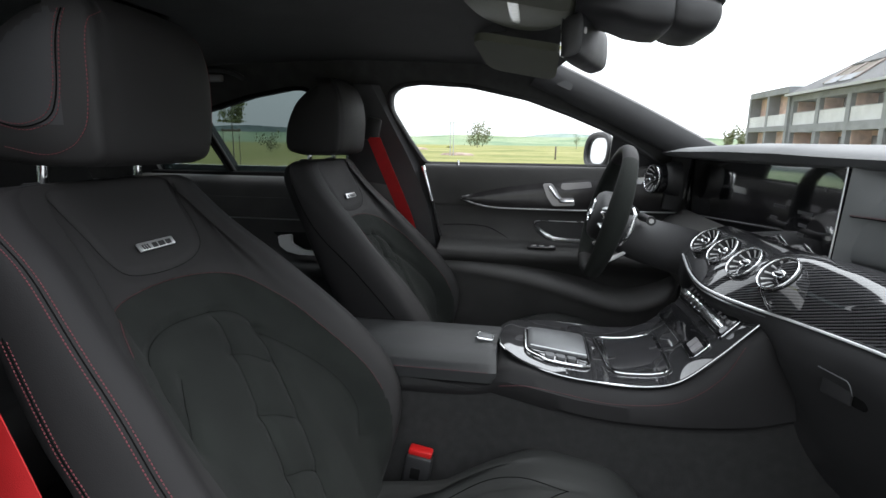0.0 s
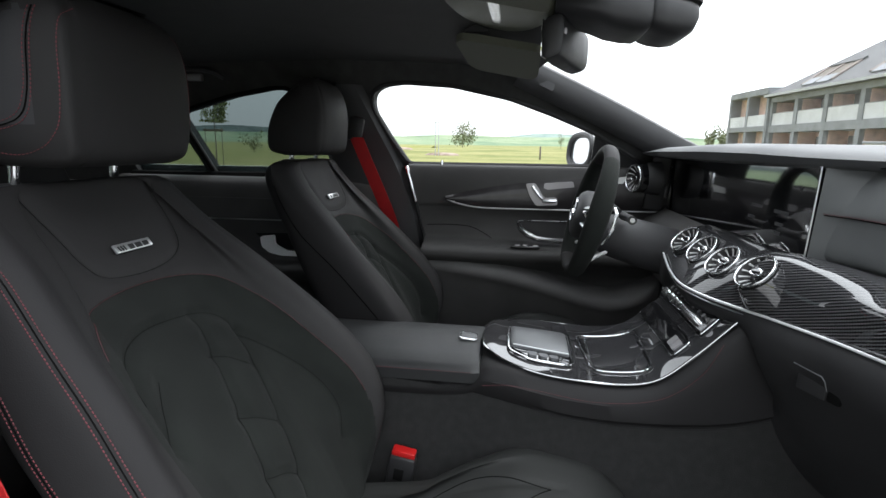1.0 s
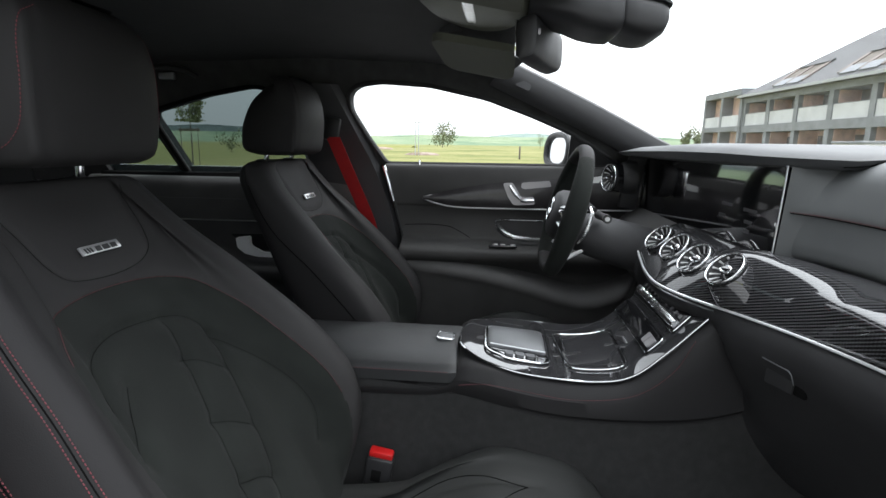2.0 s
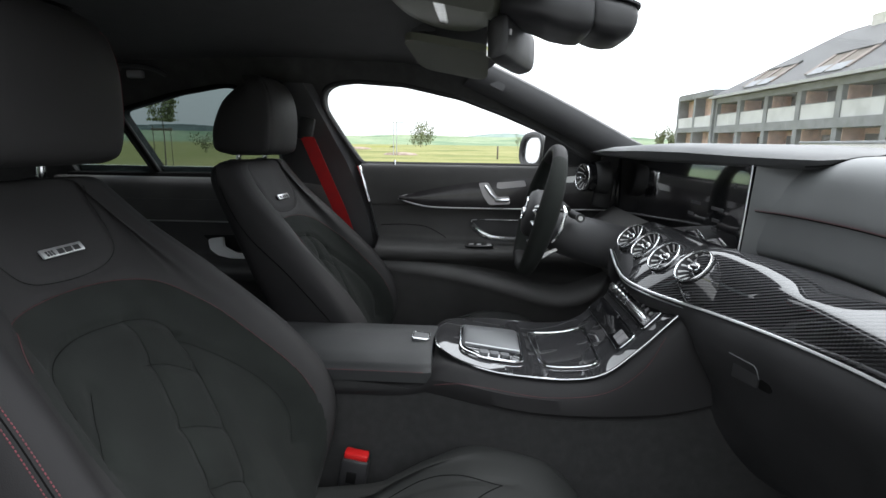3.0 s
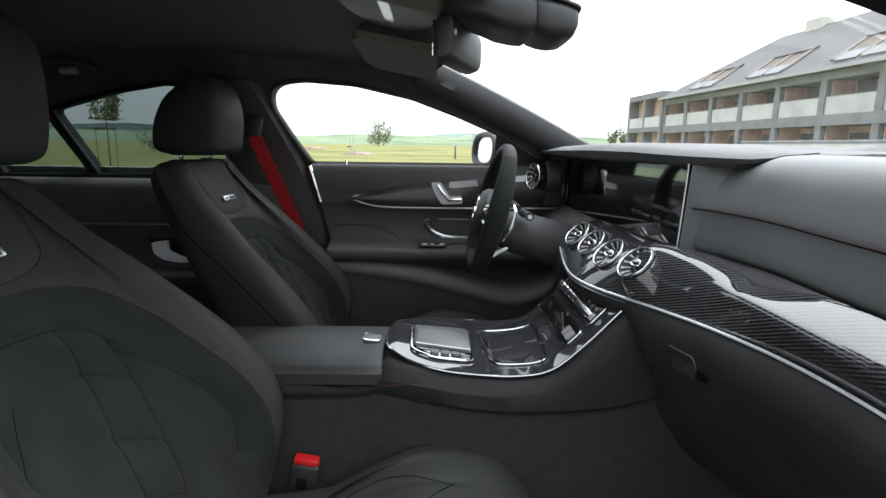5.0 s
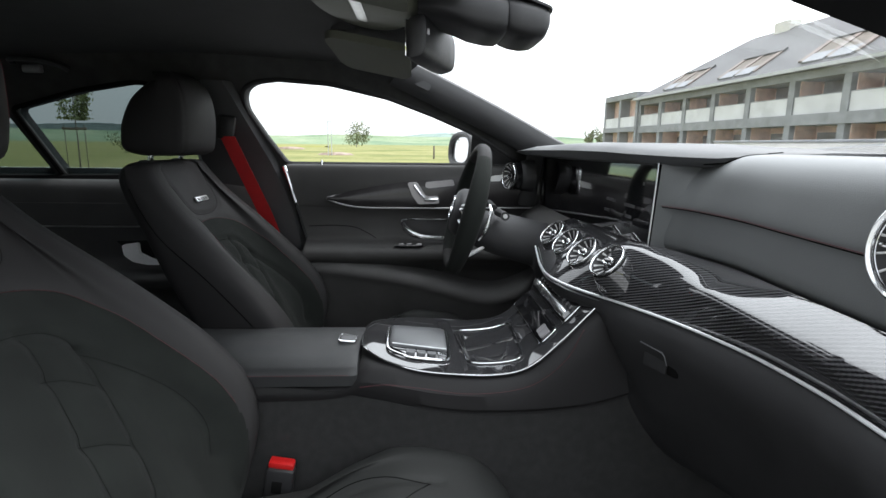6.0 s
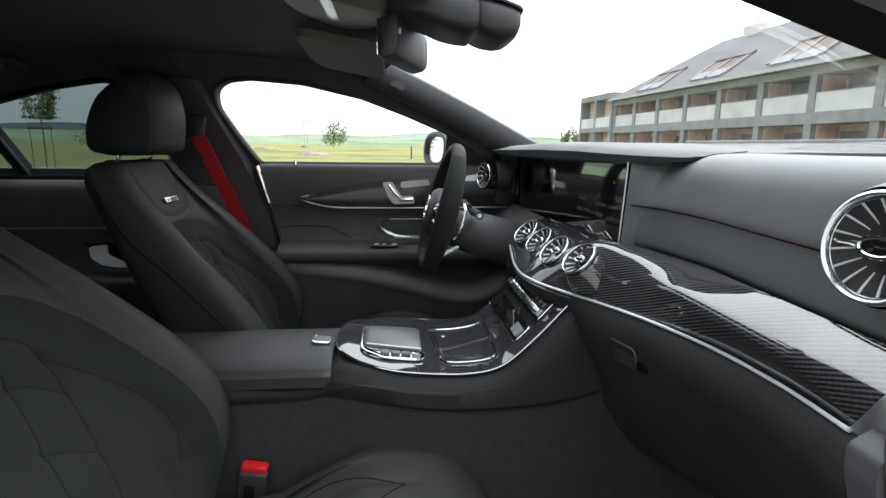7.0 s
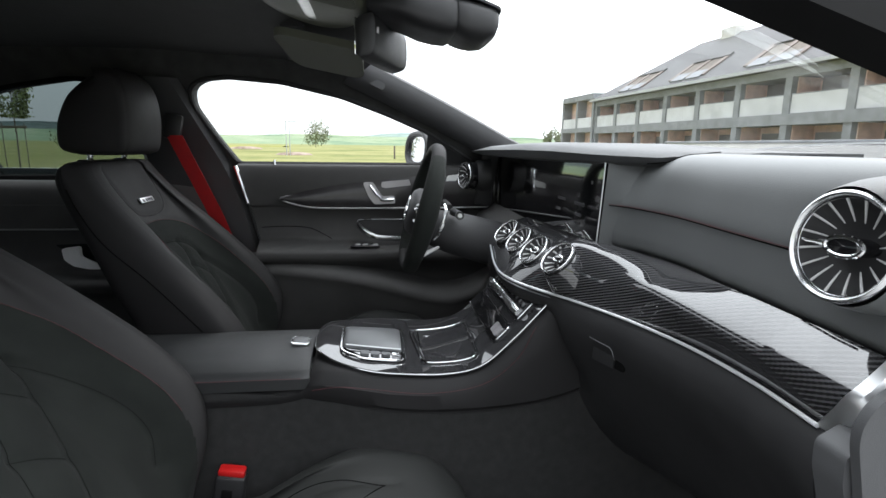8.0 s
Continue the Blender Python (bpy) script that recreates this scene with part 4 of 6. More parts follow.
def build_dashboard():
    dash = thing("dashboard", "black leather dashboard with carbon trim band and red stitching", "dashboard", (0, 0, 0))

    # padded upper body: from the windscreen's foot over the top and down the face
    def pad(u, v):
        y = -0.70 + 1.43 * u
        bow = TRIM_X(max(-0.70, min(0.32, y))) if y < 0.32 else 0.466
        foot = 1.06 - 0.42 * (y / 0.7) ** 2
        f = bow + 0.01
        # beside the display's cowl the padding swells forward to meet the lip
        k = interp(y, [-0.275, -0.20], [1, 0])
        rows = [(foot, 0.972), (0.78, 0.990), (0.66, 0.9935), (f + 0.085 - 0.027 * k, 0.992 + 0.002 * k), (f + 0.045 - 0.025 * k, 0.984 + 0.003 * k), (f + 0.015 - 0.015 * k, 0.962 + 0.004 * k), (f - 0.004 - 0.005 * k, 0.93), (f - 0.012, 0.906), (f - 0.008, 0.902),
                (f - 0.009, 0.898), (f - 0.010, 0.87), (f - 0.010, 0.85), (f - 0.005, TRIM_Z(max(-0.7, min(0.32, y))) + 0.002), (f + 0.02, 0.82)]
        q = spline(rows, 4)
        k = v * (len(q) - 1)
        i = min(int(k), len(q) - 2)
        p = q[i] + (q[i + 1] - q[i]) * (k - i)
        return (p[0], y, p[1])
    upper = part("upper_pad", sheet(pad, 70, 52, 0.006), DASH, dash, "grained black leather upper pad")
    # seam with red thread across the passenger's side
    line = []
    for y in np.linspace(-0.16, -0.60, 90):
        line.append(Vector((TRIM_X(y) + 0.01 - 0.0145, y, 0.905)))
    part("seam", tube([q + Vector((0.0008, 0, -0.002)) for q in line], 0.0009, 6), SHADE_BLACK, dash, "dark seam under the red thread")
    bm = stitches(line, 0.0055, 0.0047, 0.0006)
    part("stitching", bm, PIPING, dash, "red stitched seam across the pad")["kind"] = "stuff"

    # a second red line along the top, towards the glass
    top = bmesh.new()
    top.from_mesh(upper.data)
    skin = BVHTree.FromBMesh(top)
    top.free()
    line = []
    for x, y in spline([(1.0, -0.05), (0.93, -0.16), (0.85, -0.27), (0.75, -0.40), (0.62, -0.56), (0.55, -0.64)], 14):
        hit, normal, _, _ = skin.ray_cast(Vector((x, y, 1.3)), Vector((0, 0, -1)))
        if hit is not None:
            line.append(hit + Vector((0, 0, 0.0006)))
    part("stitching", stitches(line, 0.0055, 0.0047, 0.0011), PIPING, dash, "red stitched seam along the top of the pad")["kind"] = "stuff"

    # instrument cowl: a shelf with a rounded lip over the screens
    edge = smooth_at([(-0.268, 0.600), (-0.262, 0.565), (-0.246, 0.525), (-0.20, 0.482), (-0.12, 0.446), (0.0, 0.420), (0.2, 0.398), (0.4, 0.382), (0.6, 0.368), (0.68, 0.375), (0.715, 0.41)])
    rings = []
    for y in spline([(-0.268,), (-0.262,), (-0.246,), (-0.20,), (-0.1,), (0.0,), (0.3,), (0.6,), (0.68,), (0.715,)], 8):
        y = float(y[0])
        x = edge(y)
        th = interp(y, [-0.268, -0.24, -0.15, 0.0, 0.2, 0.5, 0.7], [0.010, 0.024, 0.031, 0.037, 0.040, 0.030, 0.012])
        zt = interp(y, [-0.268, -0.15, 0.0, 0.2, 0.5, 0.7], [0.996, 1.003, 1.010, 1.012, 1.004, 0.990])
        prof = [(x + 0.25, zt + 0.001), (x + 0.08, zt + 0.001), (x + 0.03, zt - 0.002), (x + 0.010, zt - 0.007), (x, zt - th * 0.45), (x + 0.006, zt - th + 0.005), (x + 0.02, zt - th), (x + 0.06, zt - th - 0.002), (x + 0.25, zt - th - 0.004)]
        rings.append([(a, y, b) for a, b in prof])
    cowl = part("cowl", loft(rings), DASH_SHADED, dash, "leather-covered cowl lip over the displays")
    # sewn seam where the lip runs into the pad, and the crease below it
    both = bmesh.new()
    for ob in (cowl, upper):
        both.from_mesh(ob.data)
    skin = BVHTree.FromBMesh(both)
    both.free()
    for line in ([(-0.252, 1.0), (-0.261, 0.992), (-0.256, 0.985), (-0.240, 0.979), (-0.222, 0.977)],):
        pts = [q - Vector((0.0008, 0, 0)) for q in surface_points(skin, spline(line, 8), Vector((1, 0, 0)), 0.1)]
        part("seam", tube(pts, 0.0012, 6), SHADE_BLACK, cowl, "dark seam where the lip meets the pad")

    # one wide glass panel holding both displays
    out = rounded([(0.665, 0.815), (0.665, 0.978), (-0.152, 0.978), (-0.157, 0.835), (-0.148, 0.815)], 0.014)
    lean = lambda y, z: 0.462 + (z - 0.9) * 0.065
    screen = part("display_panel", plate(out, lambda y, z, d: (lean(y, z) + d, y, z), 0.012), SCREEN, dash, "wide switched-off black glass double display")
    rim = [(lean(y, z) - 0.001, y, z) for y, z in [(0.0, 0.979), (-0.135, 0.979), (-0.149, 0.976), (-0.154, 0.966), (-0.158, 0.84), (-0.155, 0.824), (-0.145, 0.814), (-0.12, 0.812)]]
    part("edge_trim", tube(spline(rim, 4), 0.0015, 8), SILVER, screen, "thin silver edge round the glass")
    # padded surround closing the gap beside the glass
    def surround(u, v):
        z = 0.818 + 0.17 * v
        off = interp(z, [0.82, 0.85, 0.87, 0.902, 0.906, 0.93, 0.962, 0.984, 0.992], [0.03, 0.004, -0.002, -0.008, -0.012, -0.004, 0.015, 0.045, 0.085])
        a, b = Vector((lean(0, z) + 0.003, -0.1575, z)), Vector((TRIM_X(-0.20) + 0.01 + off, -0.20, z))
        return a.lerp(b, u)
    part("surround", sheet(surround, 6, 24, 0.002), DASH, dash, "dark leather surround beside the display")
    # faint print on the dark glass
    for y, z, w in ((0.045, 0.895, 0.05), (-0.055, 0.893, 0.052), (-0.055, 0.872, 0.03), (0.06, 0.872, 0.03), (-0.055, 0.856, 0.022), (-0.105, 0.938, 0.006)):
        part("print_bar", box((0.0008, w, 0.006), (lean(y, z) - 0.0006, y, z), 0), FAINT, screen, "dim unreadable lettering on the display")

    # carbon band with its bright lower edge and a satin end piece
    band = sheet(lambda u, v: trim_point(0.28 + (END_Y(v) - 0.28) * u, v), 110, 28, 0.006)
    part("trim_band", band, CARBON, dash, "glossy carbon fibre trim band")
    bm = tube([trim_point(y, 0.0) + Vector((-0.0055, 0, -0.001)) for y in np.linspace(0.28, -0.668, 80)], 0.0023, 8)
    part("bright_edge", bm, EDGE, dash, "bright metal strip along the lower edge")
    bm = tube([trim_point(y, 0.0) + Vector((-0.0045, 0, -0.009)) for y in np.linspace(0.28, -0.668, 80)], 0.0015, 8)
    part("bright_edge", bm, SILVER, dash)
    rings = []
    for v in np.linspace(-0.04, 1.03, 16):
        p = trim_point(END_Y(v) - 0.001, min(max(v, 0), 1)) + Vector(((v - min(max(v, 0), 1)) * 0.03, 0, (v - min(max(v, 0), 1)) * 0.07))
        n = Vector((-0.8, 0, 0.5))
        rings.append([p + Vector((0, 0.004, 0)), p + n * 0.005 + Vector((0, 0.001, 0)), p + n * 0.005 + Vector((0, -0.010, 0)), p + Vector((0.004, -0.018, -0.008)), p + Vector((0.02, 0, -0.01))])
    # skirt between the trim's end and the end cap
    def skirt(u, v):
        p = trim_point(END_Y(u) - 0.003, u)
        return p + Vector((0.004 + 0.02 * v, -0.012 - 0.016 * v, -0.004 - 0.030 * v))
    part("end_skirt", sheet(skirt, 14, 6, 0.004), SATIN, dash, "pale satin skirt under the trim's end")
    part("end_piece", loft(rings), SATIN, dash, "satin metal end piece of the trim")

    # lower body with the glovebox front
    def lower(u, v):
        y = -0.686 + 0.976 * u
        cx, cz = CHROME_X(y), CHROME_Z(y)
        g = interp(y, [-0.7, -0.2, -0.05, 0.28], [1, 1, 0.4, 0.3])
        hollow = 0.06 * interp(abs(y), [0.148, 0.20], [1, 0])
        rows = [(cx + 0.002, cz - 0.006), (cx - 0.006 * g + hollow * 0.1, cz - 0.018), (cx - 0.010 * g + hollow * 0.35, cz - 0.034), (cx - 0.006 * g + hollow * 0.7, cz - 0.06), (cx + 0.02 + hollow, cz - 0.11), (cx + 0.07, cz - 0.20), (cx + 0.14, cz - 0.30), (cx + 0.24, cz - 0.36)]
        q = spline(rows, 4)
        k = v * (len(q) - 1)
        i = min(int(k), len(q) - 2)
        p = q[i] + (q[i + 1] - q[i]) * (k - i)
        return (p[0], y, p[1])
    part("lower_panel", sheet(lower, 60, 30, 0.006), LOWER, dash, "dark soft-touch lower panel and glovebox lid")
    # glovebox release; a black block stands for its shaded recess
    part("recess_shade", box((0.008, 0.020, 0.030), (0.4385, -0.323, 0.680), 0.004, (0, 8, 22)), SHADE_BLACK, dash, "black block for the shaded hollow beside the glovebox release")
    part("glovebox_release", box((0.008, 0.046, 0.038), (0.4255, -0.292, 0.683), 0.003, (0, 4, 22)), LOWER, dash, "black glovebox release handle")
    part("release_edge", tube([(0.408, -0.270, 0.701), (0.416, -0.293, 0.700), (0.4235, -0.3125, 0.699), (0.4260, -0.3160, 0.694), (0.4300, -0.3175, 0.680)], [0.0011, 0.0011, 0.0011, 0.0009, 0.0005], 6), GUNMETAL, dash)
    # end cap by the open door
    cap = rounded([(0.43, 0.55), (0.437, 0.712), (0.427, 0.746), (0.426, 0.769), (0.449, 0.782), (0.49, 0.786), (0.78, 0.79), (0.78, 0.50), (0.60, 0.45)], 0.006)
    part("end_cap", plate(cap, lambda x, z, d: (x, -0.69 - d, z), 0.03), END_GREY, dash, "grey moulded dashboard end cap")
    cap2 = rounded([(0.445, 0.48), (0.436, 0.736), (0.424, 0.785), (0.424, 0.800), (0.432, 0.816), (0.448, 0.829), (0.52, 0.845), (0.80, 0.86), (0.80, 0.45)], 0.012)
    part("end_cover", plate(cap2, lambda x, z, d: (x, -0.722 - d * (1.0 if x > 0.47 else 0.4), z), 0.022), END_GREY, dash, "removable grey side cover")

    # central row of four nozzles lying on the band
    for y in (0.169, 0.055, -0.058, -0.172):
        n = Vector((-0.70, -0.17, 0.69))
        c = Vector((0.3745 + 0.5 * max(0, -y - 0.155), y, 0.8035 + 0.4 * max(0, -y - 0.155)))
        turbine_vent(dash, c, n, 0.0345, 13, "small round chrome turbine air vent in the trim band")
    # outer nozzles
    turbine_vent(dash, (0.446, -0.668, 0.925), (-1, -0.12, 0.10), 0.0465, 16, "large round chrome turbine air vent at the dashboard end")
    turbine_vent(dash, (0.350, 0.645, 0.909), (-1, -0.36, 0.08), 0.043, 13, "round chrome turbine air vent beside the steering wheel")
    # pods that carry the outer nozzles
    for y, x, z, r, mat, rows in ((-0.668, 0.447, 0.925, 0.0490, DASH, ((0.0, 1.0), (0.006, 1.05), (0.020, 1.13), (0.045, 1.20), (0.10, 1.24))),
                                  (0.655, 0.385, 0.909, 0.044, PLASTIC, ((0.0, 1.0), (0.004, 1.07), (0.014, 1.13), (0.042, 1.16)))):
        rings = [[(x + dx, y + r * k * math.cos(a), z + r * k * math.sin(a)) for a in np.linspace(0, 2 * math.pi, 41)[:-1]] for dx, k in rows]
        part("vent_pod", loft(rings, caps=False), mat, dash, "dark rounded pod round the air vent")
    part("upright_panel", box((0.055, 0.016, 0.17), (0.425, 0.672, 0.895), 0.006, (0, 8, 0)), PLASTIC, dash, "dark upright panel beside the display")
    # driver's lower cover
    def knee(u, v):
        y = 0.24 + 0.46 * u
        rows = [(0.47, 0.825), (0.43, 0.80), (0.395, 0.76), (0.40, 0.66), (0.46, 0.58), (0.56, 0.50)]
        q = spline(rows, 4)
        k = v * (len(q) - 1)
        i = min(int(k), len(q) - 2)
        p = q[i] + (q[i + 1] - q[i]) * (k - i)
        return (p[0], y, p[1])
    part("knee_cover", sheet(knee, 16, 20, 0.006), LIGHTENED_PLASTIC, dash, "black cover under the steering column")


# ---- steering wheel ----
def build_wheel():
    wheel = thing("steering_wheel", "black leather and suede flat-bottomed sports steering wheel with silver spokes", "steering wheel")
    c = Vector((0.186, 0.378, 0.828))
    tilt = radians(15)
    n, up, side = Vector((-math.cos(tilt), 0, math.sin(tilt))), Vector((math.sin(tilt), 0, math.cos(tilt))), Vector((0, 1, 0))

    def at(a, b, d=0.0):
        return c + side * a + up * b + n * d
    loop = []
    for k in range(96):
        t = 2 * math.pi * k / 96
        a, b = 0.170 * math.sin(t), 0.170 * math.cos(t)
        b = max(b, -0.150 + 0.012 * (abs(a) / 0.08) ** 2) if abs(a) < 0.09 else b
        loop.append((a, b))

    def rim_piece(k0, k1, mat, label):
        pts = [loop[k % 96] for k in range(k0, k1 + 1)]
        rings = []
        for i, (a, b) in enumerate(pts):
            o = Vector((a, b)).normalized()
            thick = 1.0 + 0.42 * abs(o.x) ** 3
            rings.append([at(a + o.x * 0.0145 * thick * math.cos(q), b + o.y * 0.0145 * thick * math.cos(q), 0.0185 * thick * math.sin(q)) for q in np.linspace(0, 2 * math.pi, 17)[:-1]])
        part("rim", loft(rings), mat, wheel, label)
    rim_piece(-9, 9, LEATHER_SIDE, "smooth leather top of the rim")
    rim_piece(9, 39, SUEDE, "suede-covered side of the rim")
    rim_piece(39, 57, LEATHER_SIDE, "smooth leather base of the rim")
    rim_piece(57, 87, SUEDE, "suede-covered side of the rim")
    # airbag hub with a plain round emblem
    rings = []
    for d, k in ((-0.035, 0.75), (-0.02, 0.95), (0.0, 1.0), (0.018, 0.96), (0.030, 0.82), (0.036, 0.5), (0.038, 0.1)):
        rings.append([at(0.078 * k * math.cos(t) * (1 + 0.12 * math.cos(2 * t)), 0.066 * k * math.sin(t) - 0.006, d) for t in np.linspace(0, 2 * math.pi, 41)[:-1]])
    part("airbag_cover", loft(rings), PLASTIC, wheel, "black padded airbag cover")
    part("emblem", tube([at(0.030 * math.cos(t), 0.030 * math.sin(t), 0.037) for t in np.linspace(0, 2 * math.pi, 33)[:-1]], 0.003, 8, closed=True), CHROME, wheel, "plain chrome ring emblem")
    bars = bmesh.new()
    for t in (90, 210, 330):
        t = radians(t)
        tube([at(0, 0, 0.039), at(0.029 * math.cos(t), 0.029 * math.sin(t), 0.037)], [0.004, 0.0015], 6, bm=bars)
    part("emblem_bars", bars, CHROME, wheel)
    for s in (-1, 1):
        for b0, b1 in ((0.018, 0.03), (-0.018, -0.032)):
            part("spoke", tube([at(s * 0.07, b0, 0.012), at(s * 0.11, (b0 + b1) / 2, 0.008), at(s * 0.166, b1, 0.0)], [0.012, 0.009, 0.010], 10, flat=0.55), SILVER, wheel, "satin silver spoke")
        part("switch_pad", box((0.012, 0.05, 0.034), tuple(at(s * 0.105, 0.0, 0.016)), 0.004, (0, -21, 0)), GLOSS, wheel, "gloss black thumb switches")
        part("paddle", tube([at(s * 0.09, 0.040, -0.045), at(s * 0.112, 0.028, -0.05), at(s * 0.118, -0.005, -0.05), at(s * 0.112, -0.035, -0.048), at(s * 0.095, -0.055, -0.042)], [0.003, 0.0045, 0.005, 0.0045, 0.003], 8, flat=0.6), BEZEL, wheel, "silver shift paddle")
    for s in (-1, 1):
        part("lower_spoke", tube([at(s * 0.132, -0.104, -0.008), at(s * 0.11, -0.088, -0.034), at(s * 0.085, -0.072, -0.060)], [0.010, 0.008, 0.006], 8, flat=0.6), PALE, wheel, "satin silver lower spoke")
    column = thing("steering_column", "black plastic steering column with control stalks", "steering column")
    rings = []
    for d, r in ((-0.036, 0.034), (-0.05, 0.046), (-0.09, 0.052), (-0.15, 0.055), (-0.26, 0.058)):
        rings.append([at(r * math.cos(t), r * 1.1 * math.sin(t) - 0.036, d) for t in np.linspace(0, 2 * math.pi, 29)[:-1]])
    part("shroud", loft(rings), PLASTIC, column)
    for s, b in ((-1, 0.035), (1, 0.035), (1, -0.03)):
        part("stalk", tube([at(s * 0.04, b - 0.012, -0.08), at(s * 0.09, b - 0.010, -0.084), at(s * 0.150, b - 0.008, -0.080)], [0.011, 0.009, 0.011], 10), HARD, column)
        part("stalk_tip", tube([at(s * 0.150, b - 0.008, -0.080), at(s * 0.153, b - 0.008, -0.080)], 0.0055, 12), SILVER, column, "chrome ring at the stalk's end")


# ---- centre console ----
DECK_Z = smooth_at([(-0.08, 0.606), (-0.04, 0.612), (0.0, 0.608), (0.10, 0.599), (0.19, 0.595), (0.256, 0.609), (0.313, 0.658), (0.364, 0.712), (0.40, 0.75)])


def deck(x, y, lift=0.0):
    """On the console's trim deck, which sweeps up to the dashboard."""
    slope = (DECK_Z(x + 0.004) - DECK_Z(x - 0.004)) / 0.008
    n = Vector((-slope, 0, 1)).normalized()
    return Vector((x, y, DECK_Z(x) + 0.004 * (1 - (y / 0.16) ** 2))) + n * lift


def deck_loop(points, r, lift, n=4, radius=0.012):
    pts = rounded(points, radius, n)
    fine = []
    for i in range(len(pts)):
        a, b = Vector(pts[i]), Vector(pts[(i + 1) % len(pts)])
        k = max(1, int((b - a).length / 0.012))
        fine += [tuple(a.lerp(b, j / k)) for j in range(k)]
    return tube([deck(x, y, lift) for x, y in fine], r, 6, closed=True)


def deck_patch(points, thick, lift, radius=0.010):
    pts = rounded(points, radius, 4)
    bm = bmesh.new()
    vs = [bm.verts.new((x, y, 0)) for x, y in pts]
    for i in range(len(vs)):
        bm.edges.new((vs[i], vs[(i + 1) % len(vs)]))
    bmesh.ops.triangle_fill(bm, use_beauty=True, use_dissolve=False, edges=bm.edges[:])
    x0, x1 = min(p[0] for p in pts), max(p[0] for p in pts)
    for k in range(1, 8):
        bmesh.ops.bisect_plane(bm, geom=bm.verts[:] + bm.edges[:] + bm.faces[:], plane_co=(x0 + (x1 - x0) * k / 8, 0, 0), plane_no=(1, 0, 0))
    ext = bmesh.ops.extrude_face_region(bm, geom=bm.faces[:])
    for v in [g for g in ext["geom"] if isinstance(g, bmesh.types.BMVert)]:
        v.co.z = thick
    for v in bm.verts:
        v.co = deck(v.co.x, v.co.y, v.co.z + lift)
    return bm


def build_console():
    con = thing("centre_console", "black leather centre console with glossy carbon fibre deck", "centre console")
    top = smooth_at([(-0.75, 0.56), (-0.3, 0.566), (-0.09, 0.572), (-0.05, 0.600), (0.0, 0.604), (0.10, 0.594), (0.19, 0.590), (0.256, 0.603), (0.313, 0.652), (0.364, 0.706), (0.42, 0.735), (0.65, 0.735)])
    line = smooth_at([(-0.75, 0.60), (-0.228, 0.581), (-0.047, 0.562), (0.156, 0.533), (0.357, 0.542), (0.5, 0.585), (0.65, 0.63)])
    rings = []
    for x in np.linspace(-0.75, 0.65, 100):
        zt, zl = top(x), min(line(x), top(x) - 0.02)
        side = [(-0.0, zt), (-0.10, zt), (-0.148, zt - 0.001), (-0.160, zt - 0.008), (-0.168, zt - 0.024), (-0.172, (zt + zl) / 2), (-0.172, zl + 0.002), (-0.165, zl - 0.006), (-0.165, zl - 0.02)]
        loop = side + [(-y, z) for y, z in side[:0:-1]]
        slim = interp(x, [-0.080, 0.09], [0.875, 1.0])
        rings.append([(x, y * slim, z) for y, z in loop])
    part("body", loft(rings), CONSOLE, con, "black leather upper body of the console")

    def carpet(u, v):
        x = -0.75 + 1.5 * u
        z = line(min(x, 0.5)) - 0.010
        return (x, -0.166 * interp(x, [-0.080, 0.09], [0.875, 1.0]) - 0.03 * v ** 1.5, z + (0.19 - z) * v)
    part("tunnel_side", sheet(carpet, 50, 14, 0.006), CARPET, con, "black carpeted tunnel side")
    def carpet_left(u, v):
        p = carpet(u, v)
        return (p[0], -p[1], p[2])
    part("tunnel_side", sheet(carpet_left, 50, 14, 0.006), CARPET, con, "black carpeted tunnel side")
    seam = []
    for x, z in spline([(-0.045, 0.585), (0.0, 0.589), (0.054, 0.583), (0.155, 0.570), (0.255, 0.583), (0.318, 0.63), (0.35, 0.69)], 12):
        seam.append(Vector((x, -0.1715, z - 0.004)))
    part("stitching", stitches(seam, 0.0055, 0.0045, 0.0006), PIPING, con, "red stitched seam under the deck")["kind"] = "stuff"

    # carbon deck with a rounded rear end
    half = smooth_at([(-0.056, 0.0), (-0.052, 0.045), (-0.042, 0.075), (-0.025, 0.10), (0.0, 0.122), (0.04, 0.142), (0.09, 0.152), (0.2, 0.153), (0.372, 0.153)])

    def surf(u, v):
        x = -0.056 + 0.428 * u ** 1.15
        h = half(x)
        return deck(x, -h + 2 * h * v)
    part("deck", sheet(surf, 80, 20, 0.005), DECK_CARBON, con, "glossy carbon fibre deck")
    edge = [deck(x, -half(x) - 0.001, -0.001) for x in [-0.056, -0.055, -0.052, -0.047, -0.04, -0.03, -0.015] + list(np.linspace(0.0, 0.372, 50))]
    part("bright_edge", tube(edge, 0.0019, 8), CHROME, con, "bright metal edge of the deck")
    # roller cover over the storage tray
    tray = [(0.136, 0.062), (0.152, -0.112), (0.258, -0.118), (0.262, 0.075)]
    part("tray_frame", deck_loop(tray, 0.0015, 0.003, radius=0.02), CHROME, con, "thin bright frame of the storage tray")
    lid = part("tray_cover", deck_patch([(0.142, 0.056), (0.158, -0.106), (0.253, -0.111), (0.256, 0.068)], 0.003, 0.001, 0.018), DECK_CARBON, con, "carbon fibre roller cover")
    part("cover_grip", tube([deck(0.152, y, 0.007) for y in np.linspace(0.03, -0.06, 10)], 0.0022, 6), CHROME, lid)
    # small switch field and the long strip of switches
    part("switch_frame", deck_loop([(0.286, 0.148), (0.288, -0.116), (0.318, -0.116), (0.318, 0.148)], 0.0012, 0.003, radius=0.01), CHROME, con)
